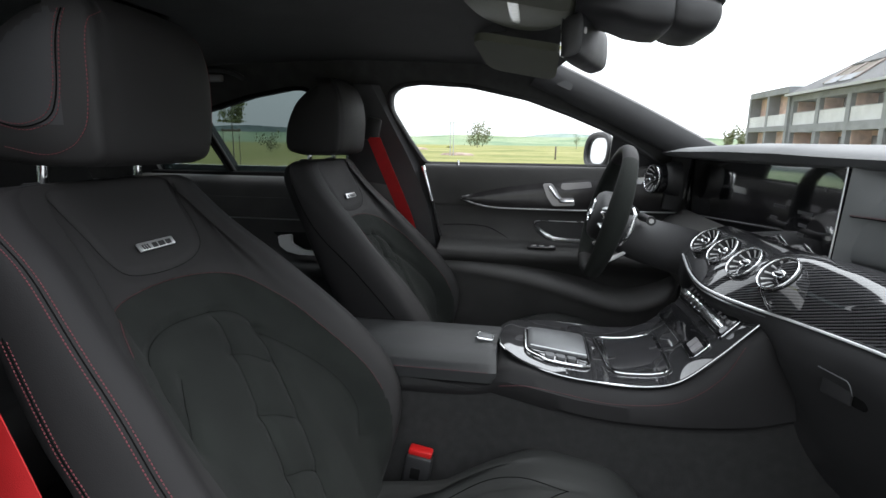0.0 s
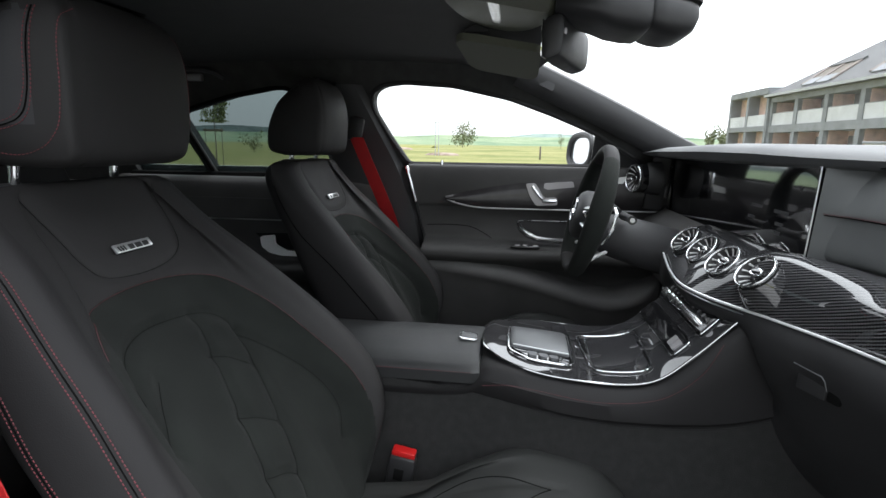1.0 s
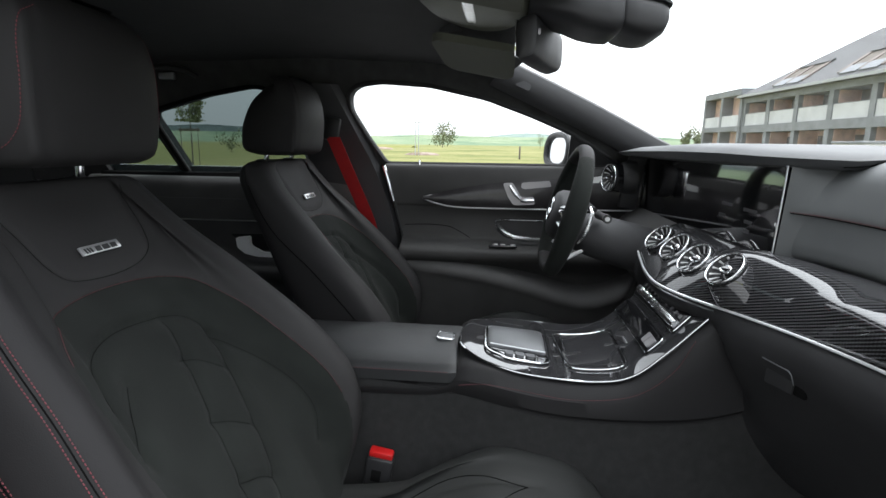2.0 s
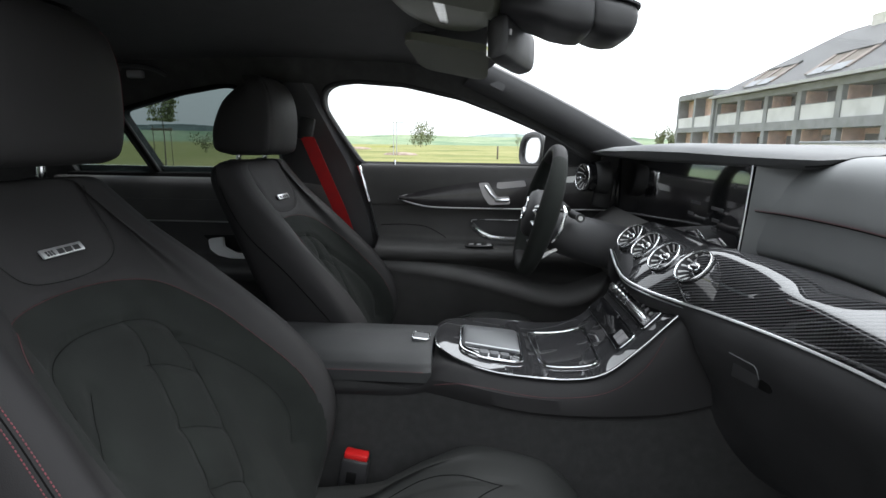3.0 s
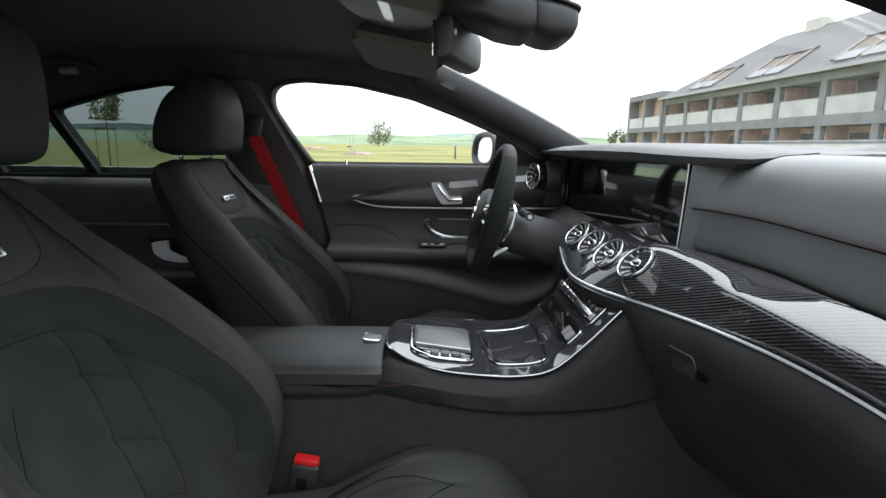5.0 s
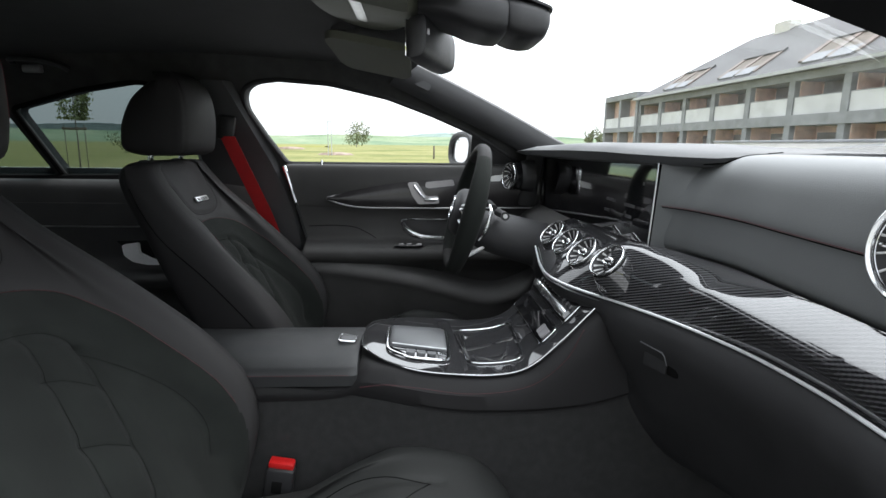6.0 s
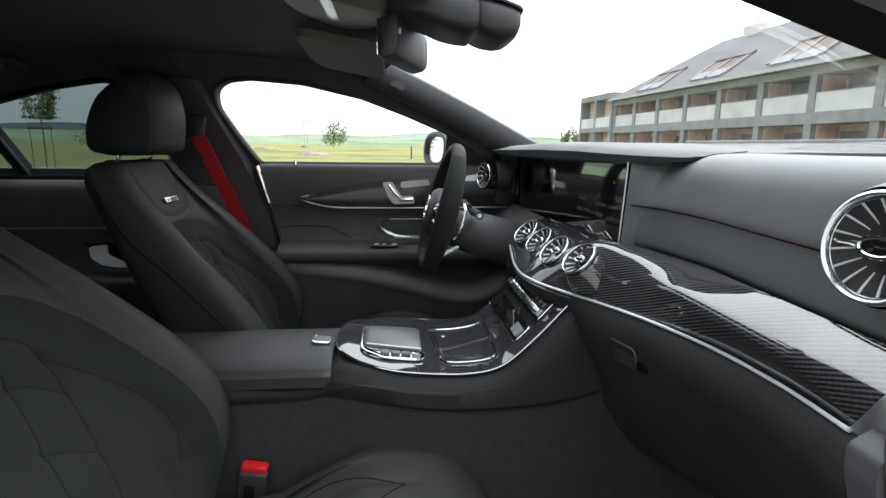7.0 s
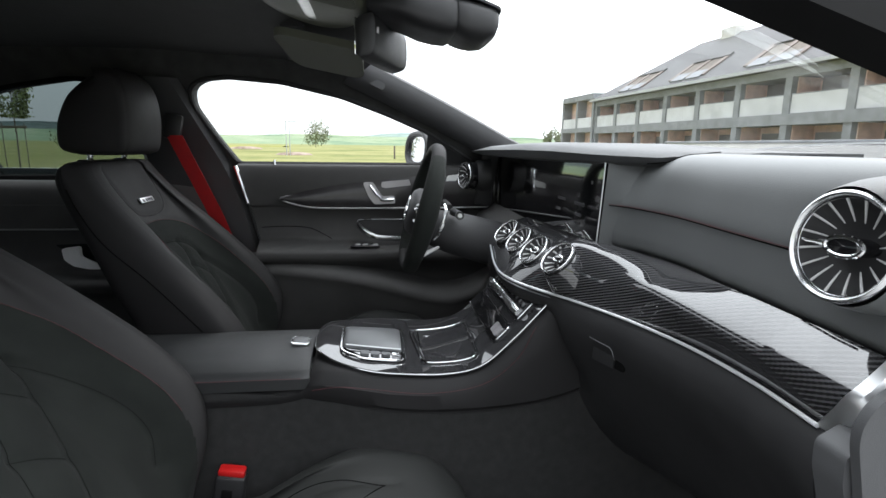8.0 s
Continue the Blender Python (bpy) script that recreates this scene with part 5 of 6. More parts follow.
    field = part("switch_field", deck_patch([(0.289, 0.145), (0.291, -0.113), (0.315, -0.113), (0.315, 0.145)], 0.004, 0.001, 0.006), GLOSS, con, "gloss black switch field")
    for y in (-0.098, -0.078):
        part("start_button", deck_patch([(0.294, y + 0.009), (0.294, y - 0.009), (0.309, y - 0.009), (0.309, y + 0.009)], 0.004, 0.004, 0.003), LIGHTSILVER, field, "pale push button")
    part("switch_frame", deck_loop([(0.328, 0.150), (0.330, -0.116), (0.362, -0.116), (0.362, 0.150)], 0.0012, 0.003, radius=0.006), CHROME, con)
    strip = part("switch_strip", deck_patch([(0.330, 0.147), (0.332, -0.113), (0.360, -0.113), (0.360, 0.147)], 0.005, 0.001, 0.004), GLOSS, con, "gloss black climate switch strip")
    for y0, y1 in ((0.140, 0.092), (0.089, 0.062), (0.059, 0.032), (0.029, 0.004), (0.001, -0.110)):
        bm = tube([deck(0.340, y, 0.007) for y in np.linspace(y0, y1, 7)], [0.0075, 0.0105, 0.0112, 0.0112, 0.0112, 0.0105, 0.0075], 12)
        part("rocker_switch", bm, BEZEL, strip, "rounded chrome rocker switch")
    for k, y in enumerate((0.130, 0.105, 0.080, 0.055, 0.030, 0.005, -0.020, -0.050, -0.075, -0.098)):
        part("switch_mark", deck_patch([(0.348, y + 0.004), (0.348, y - 0.004), (0.353, y - 0.004), (0.353, y + 0.004)], 0.001, 0.006, 0.001), MARK, strip)
    part("warning_switch", deck_patch([(0.350, 0.004), (0.350, -0.018), (0.359, -0.018), (0.359, 0.004)], 0.006, 0.005, 0.002), LIGHTSILVER, strip, "pale warning light switch")
    # touchpad bridge with its row of keys
    rings = []
    for x, h in ((0.0, 0.006), (0.004, 0.010), (0.012, 0.0125), (0.035, 0.0135), (0.075, 0.014), (0.104, 0.013), (0.112, 0.010), (0.114, 0.006)):
        y0, y1 = -0.060 - 0.012 * (x / 0.114), 0.048
        rings.append([deck(x, y0, 0.004), deck(x, y0 + 0.002, h * 0.75), deck(x, y0 + 0.012, h), deck(x, 0.0, h + 0.002), deck(x, y1 - 0.012, h), deck(x, y1 - 0.002, h * 0.75), deck(x, y1, 0.004)])
    pad = part("touchpad", loft(rings), GUNMETAL, con, "dark satin touchpad on a chrome-framed bridge")
    part("pad_frame", deck_loop([(-0.006, 0.054), (-0.002, -0.080), (0.040, -0.108), (0.118, -0.110), (0.120, 0.054)], 0.0026, 0.004, radius=0.02), CHROME, pad, "chrome base frame")
    tray2 = deck_patch([(0.004, -0.064), (0.045, -0.104), (0.115, -0.106), (0.115, -0.070)], 0.004, 0.001, 0.006)
    part("key_row", tray2, GLOSS, pad, "gloss black row of keys")
    for k in range(4):
        x = 0.034 + 0.02 * k
        part("key", deck_patch([(x, -0.082 - 0.002 * k), (x + 0.002, -0.099), (x + 0.017, -0.100), (x + 0.017, -0.082 - 0.002 * k)], 0.006, 0.004, 0.003), GUNMETAL if k < 3 else CHROME, pad)
    part("pad_edge", tube([deck(x, -0.062 - 0.012 * (x / 0.114), 0.011) for x in np.linspace(0.006, 0.112, 12)], 0.0016, 6), SILVER, pad)

    # armrest lid
    arm = thing("armrest", "black leather padded armrest lid with red stitching", "armrest")
    rings = []
    for x in list(np.linspace(-0.62, -0.075, 20)) + [-0.068, -0.063, -0.060]:
        k = interp(x, [-0.075, -0.060], [0, 1])
        hw = 0.148 - 0.004 * k
        zt = 0.606 - 0.004 * k
        prof = [(-hw, 0.572), (-hw - 0.001, 0.592), (-hw + 0.004, 0.598), (-hw + 0.018, 0.603), (-0.08, zt - 0.001), (0.0, zt + 0.001), (0.08, 0.598), (hw - 0.018, 0.586), (hw - 0.004, 0.580), (hw + 0.001, 0.576), (hw, 0.572)]
        rings.append([(x + 0.02 * (y / 0.15) ** 2 * 0.4, y, z) for y, z in prof])
    part("pad", loft(rings), ARM, arm)
    line2 = [Vector((x, -0.1505, 0.594)) for x in np.linspace(-0.6, -0.065, 60)]
    part("stitching", stitches(line2, 0.0055, 0.0045, 0.0006), PIPING, arm)["kind"] = "stuff"
    latch = box((0.030, 0.036, 0.010), (-0.086, -0.005, 0.6075), 0.003, (0, 6, 0))
    part("latch", latch, GUNMETAL, arm, "small release button")
    part("latch_frame", tube([(-0.086 + a, -0.005 + b, 0.6105 - a * 0.1) for a, b in rounded([(-0.017, -0.018), (0.017, -0.018), (0.017, 0.018), (-0.017, 0.018)], 0.006)], 0.0018, 6, closed=True), CHROME, arm)


# ---- doors ----
def door_sheet(x0, x1, rows, nu=40, bulge=None):
    q = spline(rows, 6)

    def fn(u, v):
        k = v * (len(q) - 1)
        i = min(int(k), len(q) - 2)
        p = q[i] + (q[i + 1] - q[i]) * (k - i)
        xa = x0(p[1]) if callable(x0) else x0
        x = xa + (x1 - xa) * u
        return (x, p[0] + (bulge(x, p[1]) if bulge else 0), p[1])
    return sheet(fn, nu, len(q) * 2, 0.012)


def build_doors():
    door = thing("front_door", "closed black front door panel with dark wood trim and chrome handle", "car door")
    rows = [(0.745, 0.936), (0.728, 0.937), (0.712, 0.930), (0.702, 0.905), (0.697, 0.87), (0.699, 0.835), (0.702, 0.806), (0.706, 0.798), (0.706, 0.76), (0.700, 0.72), (0.688, 0.695),
            (0.640, 0.682), (0.610, 0.674), (0.600, 0.660), (0.606, 0.640), (0.640, 0.615), (0.668, 0.58), (0.675, 0.50), (0.680, 0.40), (0.69, 0.22)]
    panel = part("panel", door_sheet(lambda z: interp(z, [0.5, 0.66, 0.815, 0.93], [-0.30, -0.298, -0.335, -0.368]), 0.47, rows, 50), DOORSOFT, door, "black soft-touch door panel")
    bm = bmesh.new()
    bm.from_mesh(panel.data)
    skin = BVHTree.FromBMesh(bm)
    bm.free()
    # sewn line that drops from behind the pull towards the armrest
    line = surface_points(skin, spline([(-0.30, 0.735), (-0.22, 0.738), (-0.153, 0.733), (-0.112, 0.716), (-0.08, 0.698)], 8), Vector((0, 1, 0)), 0.3)
    part("seam", tube(line, 0.0011, 6), SHADE_BLACK, panel, "dark sewn line across the door panel")
    # added pale plate for a bright reflection at the panel's front end, below mirror
    glint = plate(rounded([(0.284, 0.843), (0.296, 0.905), (0.336, 0.910), (0.314, 0.864)], 0.006), lambda x, z, d: (x, 0.684 - d, z), 0.005)
    part("reflection_plate", glint, SATIN, door, "pale metal plate standing for a bright reflection on the door")
    # dark inlay above the bright line, ending in a point
    up = smooth_at([(-0.235, 0.829), (-0.15, 0.853), (-0.03, 0.876), (0.12, 0.893), (0.30, 0.905), (0.46, 0.91)])
    low = smooth_at([(-0.235, 0.828), (-0.19, 0.812), (-0.13, 0.802), (-0.03, 0.800), (0.2, 0.801), (0.46, 0.804)])

    def inlay(u, v):
        x = -0.235 + 0.69 * u
        z = low(x) + (up(x) - low(x)) * v
        return (x, 0.688 - 0.006 * math.sin(v * math.pi), z)
    part("inlay", sheet(inlay, 50, 8, 0.006), DOOR_TRIM, door, "dark lacquered wood inlay")
    part("bright_line", tube([(x, 0.680, low(x) - 0.001) for x in np.linspace(-0.237, 0.455, 60)], 0.0026, 8), PALE, door, "thin bright line under the inlay")
    # seat controls
    ctrl = part("seat_switch_plate", plate(rounded([(0.024, 0.882), (0.055, 0.884), (0.085, 0.838), (0.125, 0.840), (0.128, 0.815), (0.06, 0.812), (0.04, 0.84)], 0.008), lambda x, z, d: (x, 0.680 - d, z), 0.008), LIGHTSILVER, door, "pale metal seat adjustment switches")
    part("seat_switch", tube([(0.046, 0.668, 0.875), (0.066, 0.666, 0.848), (0.08, 0.667, 0.834)], [0.007, 0.009, 0.007], 8, flat=0.7), SILVER, ctrl)
    part("seat_switch", tube([(0.080, 0.667, 0.828), (0.10, 0.665, 0.829), (0.122, 0.667, 0.830)], [0.008, 0.010, 0.008], 8, flat=0.7), SILVER, ctrl)
    part("memory_switches", plate(rounded([(0.082, 0.868), (0.084, 0.884), (0.172, 0.892), (0.178, 0.874), (0.095, 0.864)], 0.005), lambda x, z, d: (x, 0.681 - d, z), 0.006), LIGHTSILVER, door, "pale row of memory switches")
    # door pull: bright scoop in a dark pocket
    part("handle_pocket", plate(rounded([(0.003, 0.752), (0.02, 0.760), (0.30, 0.760), (0.30, 0.700), (0.12, 0.698), (0.04, 0.712)], 0.012), lambda x, z, d: (x, 0.701 - d, z), 0.004), HARD, door, "dark pocket behind the pull")
    part("door_handle", tube(spline([(0.006, 0.668, 0.750), (0.022, 0.655, 0.733), (0.05, 0.648, 0.716), (0.09, 0.648, 0.707), (0.19, 0.655, 0.703)], 6), [0.004] + [0.008] * 12 + [0.007] * 12, 10, flat=1.4), BEZEL, door, "curved satin chrome door pull")
    part("pocket_edge", tube(spline([(0.004, 0.694, 0.752), (0.02, 0.693, 0.7605), (0.15, 0.693, 0.761), (0.30, 0.693, 0.761)], 6), 0.0014, 6), SILVER, door, "thin bright edge over the pull")
    for x in (0.006, 0.03, 0.062):
        part("window_lever", box((0.016, 0.012, 0.006), (x, 0.622, 0.690), 0.002, (-12, 0, 8)), LIGHTSILVER, door, "small pale window lever")
    part("window_switches", box((0.09, 0.03, 0.006), (0.03, 0.628, 0.684), 0.002, (-12, 0, 0)), GLOSS, door, "small gloss black window switches")
    # sweeping lower shelf of the armrest
    ridge = spline([(-0.42, 0.635, 0.625), (-0.22, 0.605, 0.615), (-0.03, 0.592, 0.592), (0.12, 0.588, 0.556), (0.24, 0.590, 0.522), (0.33, 0.595, 0.52), (0.41, 0.605, 0.555), (0.45, 0.63, 0.62)], 8)
    def pocket(u, v):
        q = ridge[min(int(u * (len(ridge) - 1)), len(ridge) - 1)]
        prof = [(0.672, q[2] + 0.035), (q[1] + 0.035, q[2] + 0.020), (q[1] + 0.006, q[2] + 0.004), (q[1], q[2] - 0.012), (q[1] + 0.01, q[2] - 0.03), (q[1] + 0.03, q[2] - 0.09), (0.67, q[2] - 0.22)]
        s = spline(prof, 3)
        p = s[min(int(v * (len(s) - 1) + 0.5), len(s) - 1)]
        return (q[0], p[0], p[1])
    part("pocket", sheet(pocket, len(ridge) - 1, 18, 0.006), LIGHTENED_PLASTIC, door, "curved bulge of the door pocket")
    sail = rounded([(0.228, 0.937), (0.232, 1.046), (0.33, 0.995), (0.40, 0.945), (0.40, 0.93)], 0.01)
    part("mirror_sail", plate(sail, lambda x, z, d: (x, side_y(z) + 0.004 - d, z), 0.01), HARD, door, "black corner trim inside the door mirror")
    part("lock_pin", tube([(-0.255, 0.722, 0.934), (-0.255, 0.722, 0.95)], [0.005, 0.003], 8), CHROME, door, "small door lock pin")

    rear = thing("rear_door", "closed black rear door panel with bright strip and chrome handle", "car door")
    rows = [(0.765, 0.880), (0.728, 0.880), (0.710, 0.872), (0.70, 0.85), (0.697, 0.80), (0.70, 0.74), (0.705, 0.72), (0.704, 0.66), (0.69, 0.615), (0.63, 0.60), (0.60, 0.58), (0.61, 0.55), (0.66, 0.51), (0.675, 0.40), (0.69, 0.22)]
    part("panel", door_sheet(-1.45, -0.46, rows, 40), LIGHTENED_TRIM, rear, "black soft-touch door panel")
    part("bright_line", tube([(x, 0.689, 0.733 + 0.02 * max(0, (x + 0.75)) ** 2) for x in np.linspace(-1.3, -0.55, 30)], 0.0028, 8), PALE, rear, "thin bright line")
    part("inlay", sheet(lambda u, v: (-1.3 + 0.75 * u, 0.690, 0.738 + 0.07 * v), 20, 4, 0.005), LIGHTENED_TRIM, rear, "dark lacquered wood inlay")
    part("door_handle", plate(rounded([(-0.883, 0.678), (-0.834, 0.684), (-0.823, 0.655), (-0.775, 0.636), (-0.70, 0.634), (-0.70, 0.622), (-0.79, 0.622), (-0.835, 0.630), (-0.868, 0.648)], 0.008), lambda x, z, d: (x, 0.676 - d - (0.684 - z) * 0.7, z), 0.014), EDGE, rear, "curved satin chrome door pull")
    part("handle_pocket", plate(rounded([(-0.92, 0.685), (-0.7, 0.69), (-0.7, 0.63), (-0.85, 0.63)], 0.01), lambda x, z, d: (x, 0.698 - d, z), 0.004), HARD, rear)
    grab = thing("grab_handle", "black folding roof grab handle over the rear door", "grab handle")
    part("bar", tube(spline([(-1.09, 0.585, 1.218), (-1.075, 0.56, 1.225), (-1.0, 0.553, 1.222), (-0.955, 0.56, 1.212), (-0.94, 0.585, 1.20)], 6), 0.009, 8), HARD, grab)
    part("mount", box((0.05, 0.02, 0.022), (-1.03, 0.575, 1.20), 0.005), LIGHTSILVER, grab)
    # back seat bench, in the dark behind
    bench = thing("rear_bench", "black leather rear bench seat", "back seat")
    part("cushion", box((0.5, 1.2, 0.2), (-1.2, 0, 0.36), 0.05, (0, -6, 0), 4), LEATHER, bench)
    part("backrest", box((0.2, 1.25, 0.62), (-1.56, 0, 0.66), 0.06, (0, -22, 0), 4), LEATHER, bench)


# ---- overhead ----
def build_overhead():
    lamp = thing("overhead_console", "dark overhead console with map lamps on the headliner", "overhead console")
    rings = []
    for k, z in ((1.0, 1.272), (1.0, 1.262), (0.95, 1.250), (0.82, 1.240), (0.55, 1.236), (0.1, 1.235)):
        rings.append([(-0.045 + 0.105 * k * math.cos(t) * (1 - 0.12 * math.sin(t)), 0.0 + 0.17 * k * math.sin(t), z + 0.14 * (-0.045 - (-0.045 + 0.105 * k * math.cos(t)))) for t in np.linspace(0, 2 * math.pi, 41)[:-1]])
    part("housing", loft(rings), OVERHEAD, lamp)
    rings = []
    for y in np.linspace(-0.13, 0.095, 15):
        z = 1.2345 + 0.010 * max(0.0, (y - 0.02) / 0.075) ** 2
        rings.append([(-0.060, y, z + 0.008), (-0.060, y, z + 0.001), (-0.057, y, z - 0.001), (-0.043, y, z - 0.002), (-0.040, y, z), (-0.040, y, z + 0.008)])
    part("lamp_lens", loft(rings), LENS, lamp, "clear ribbed map lamp lens")
    part("switch", plate([(-0.03, 0), (0.02, 0), (-0.005, 0.026)], lambda a, b, d: (-0.095 + a, 0.14 + d * 0.3, 1.238 + b * 0.5 + d), 0.004), HARD, lamp, "small dark triangular switch")
    visor = thing("sun_visor", "dark fabric sun visor folded up over the driver", "sun visor")
    prof = rounded([(0.10, 0.14), (0.10, 0.36), (0.085, 0.40), (-0.055, 0.40), (-0.075, 0.37), (-0.09, 0.19), (-0.07, 0.15)], 0.02)
    part("panel", plate([(a, b) for a, b in prof], lambda a, b, d: (a - 0.06, b, 1.232 - a * 0.18 - d - 0.05 * (b / 0.5) ** 2), 0.016), VISOR, visor)
    visor2 = thing("sun_visor", "dark fabric sun visor folded up over the passenger", "sun visor")
    part("panel", plate([(a, -b) for a, b in prof], lambda a, b, d: (a - 0.06, b, 1.245 - a * 0.18 - d - 0.03 * (b / 0.5) ** 2), 0.016), VISOR, visor2)
    # rear-view mirror, seen end-on, hanging from the sensor housing on the glass
    mirror = thing("rear_view_mirror", "black plastic rear-view mirror hanging from the windscreen", "mirror")
    d = Vector((0.30, 0.95, 0)).normalized()
    nrm = Vector((-d.y, d.x, 0))
    c = Vector((0.085, 0.035, 1.188))
    rings = []
    for k, (w, h) in zip((-1, -0.985, -0.95, -0.85, -0.4, 0.4, 0.85, 0.95, 0.985, 1), ((0.004, 0.018), (0.013, 0.028), (0.018, 0.034), (0.020, 0.037), (0.021, 0.039), (0.021, 0.039), (0.020, 0.037), (0.018, 0.034), (0.013, 0.028), (0.004, 0.018))):
        ring = []
        for t in np.linspace(0, 2 * math.pi, 33)[:-1]:
            a, b = math.cos(t), math.sin(t)
            a, b = math.copysign(abs(a) ** 0.5, a), math.copysign(abs(b) ** 0.55, b)
            ring.append(c + d * (0.115 * k) + nrm * (w * a) + Vector((0, 0, h * b - 0.25 * w * a)))
        rings.append(ring)
    part("body", loft(rings), HARD, mirror)
    part("glass", box((0.003, 0.205, 0.062), tuple(c + nrm * 0.0215), 0.001, (0, 0, math.degrees(math.atan2(-d.x, d.y)))), MIRROR, mirror, "mirror glass facing the driver")
    part("button", box((0.010, 0.012, 0.010), tuple(c - d * 0.098 - nrm * 0.0165 + Vector((0, 0, 0.008))), 0.001), LIGHTSILVER, mirror)
    part("neck", tube([c + Vector((0.0, 0, 0.03)), c + Vector((0.03, 0, 0.055)), c + Vector((0.06, 0.0, 0.06))], 0.014, 10), HARD, mirror)
    sensor = thing("sensor_housing", "black plastic camera housing behind the mirror on the windscreen", "sensor housing")
    def section(x, low, high, w):
        zc, h = (low + high) / 2, (high - low) / 2
        return [(x, -0.03 + w * math.copysign(abs(math.cos(t)) ** 0.45, math.cos(t)), zc + h * math.copysign(abs(math.sin(t)) ** 0.55, math.sin(t))) for t in np.linspace(0, 2 * math.pi, 33)[:-1]]
    rows = [(0.055, 1.226, 1.276, 0.055), (0.08, 1.217, 1.274, 0.072), (0.12, 1.207, 1.268, 0.082), (0.15, 1.195, 1.262, 0.085), (0.18, 1.189, 1.257, 0.085), (0.200, 1.188, 1.253, 0.084), (0.207, 1.192, 1.250, 0.080)]
    cover = part("cover", loft([section(*q) for q in rows]), HARD, sensor, "black plastic cover on the glass")
    rows = [(0.208, 1.192, 1.249, 0.078), (0.213, 1.189, 1.250, 0.082), (0.230, 1.183, 1.248, 0.082), (0.250, 1.180, 1.244, 0.080), (0.268, 1.182, 1.240, 0.077), (0.276, 1.187, 1.236, 0.073), (0.281, 1.199, 1.228, 0.066)]
    part("end_cover", loft([section(*q) for q in rows]), HARD, sensor, "black camera cap")
    flange = plate(rounded([(0.20, -0.115), (0.284, -0.105), (0.292, -0.03), (0.284, 0.045), (0.20, 0.055)], 0.012), lambda x, y, d: (x, y, 1.259 - 0.31 * (x - 0.20) - d), 0.004)
    part("glass_mount", flange, HARD, sensor, "thin black mounting flange on the glass")


# ---- outside of the car ----
def build_body():
    car = thing("car", "silver-white painted car with bonnet, wings and dark wheels", "car")

    def hood(u, v):
        y = -0.80 + 1.6 * u
        q = (y / 0.8) ** 2
        x = 1.16 + 1.15 * v - 0.18 * q
        return (x, y, 1.022 - 0.19 * v ** 2 - 0.09 * q)
    part("bonnet", sheet(hood, 24, 16, 0.004), PAINT, car, "silver-white bonnet")

    def cowl(u, v):
        y = -0.72 + 1.44 * u
        q = (y / 0.72) ** 2
        return (1.02 + 0.16 * v - 0.38 * q * (1 - v * 0.4), y, 0.975 - 0.05 * q)
    part("scuttle", sheet(cowl, 24, 6, 0.01), HARD, car, "black scuttle panel under the windscreen")

    def skin(u, v):
        x = -1.9 + 3.0 * u
        return (x, 0.79 + 0.085 * math.sin(min(1, v * 1.15) * math.pi * 0.62), 0.915 - 0.66 * v)
    part("side_skin", sheet(skin, 40, 16, 0.004), PAINT, car, "painted steel door skins")
    fender = sheet(lambda u, v: (0.75 + 1.4 * u, -(0.80 + 0.08 * math.sin(min(1, v * 1.15) * math.pi * 0.62)), 0.93 - 0.1 * u * u - 0.6 * v), 24, 12, 0.004)
    part("fender", fender, PAINT, car, "painted steel front wing")
    for x in (-1.45, 1.45):
        for s in (-1, 1):
            wheel = part("tyre", tube([(x + 0.26 * math.cos(t), s * 0.80, 0.34 + 0.26 * math.sin(t)) for t in np.linspace(0, 2 * math.pi, 33)[:-1]], 0.085, 10, closed=True), RUBBER, car, "black road tyre")
            rim = loft([[(x + r * math.cos(t), s * y, 0.34 + r * math.sin(t)) for t in np.linspace(0, 2 * math.pi, 25)[:-1]] for r, y in ((0.2, 0.74), (0.2, 0.86), (0.17, 0.86), (0.03, 0.84))])
            part("rim", rim, GUNMETAL, wheel, "dark alloy rim")
    door_mirror = thing("door_mirror", "dark door mirror with bright glass beyond the front window", "mirror", (0.225, 0.985, 0.985))
    door_mirror.rotation_euler = (0, radians(5), radians(16))
    def oval(k, x, w, h):
        return [(x, w * k * math.copysign(abs(math.cos(t)) ** 0.7, math.cos(t)), h * k * math.copysign(abs(math.sin(t)) ** 0.75, math.sin(t))) for t in np.linspace(0, 2 * math.pi, 41)[:-1]]
    part("housing", loft([oval(k, x, 0.115, 0.062) for x, k in ((0.0, 1.0), (0.02, 1.04), (0.06, 0.98), (0.10, 0.75), (0.125, 0.3))]), GLOSS, door_mirror)
    part("glass", loft([oval(k, x, 0.096, 0.048) for x, k in ((0.0, 1.0), (-0.003, 1.0), (-0.003, 0.3))]), MIRROR, door_mirror, "bright mirror glass")
    part("rim", tube(oval(1.0, -0.006, 0.107, 0.058), 0.011, 8, closed=True), HARD, door_mirror, "black rim round the mirror glass")
    part("arm", tube([(0.03, -0.19, -0.045), (0.04, -0.12, -0.035), (0.04, -0.06, -0.02)], [0.03, 0.025, 0.03], 10), GLOSS, door_mirror)



build_dashboard()
build_wheel()
build_console()
build_doors()
build_overhead()
build_body()


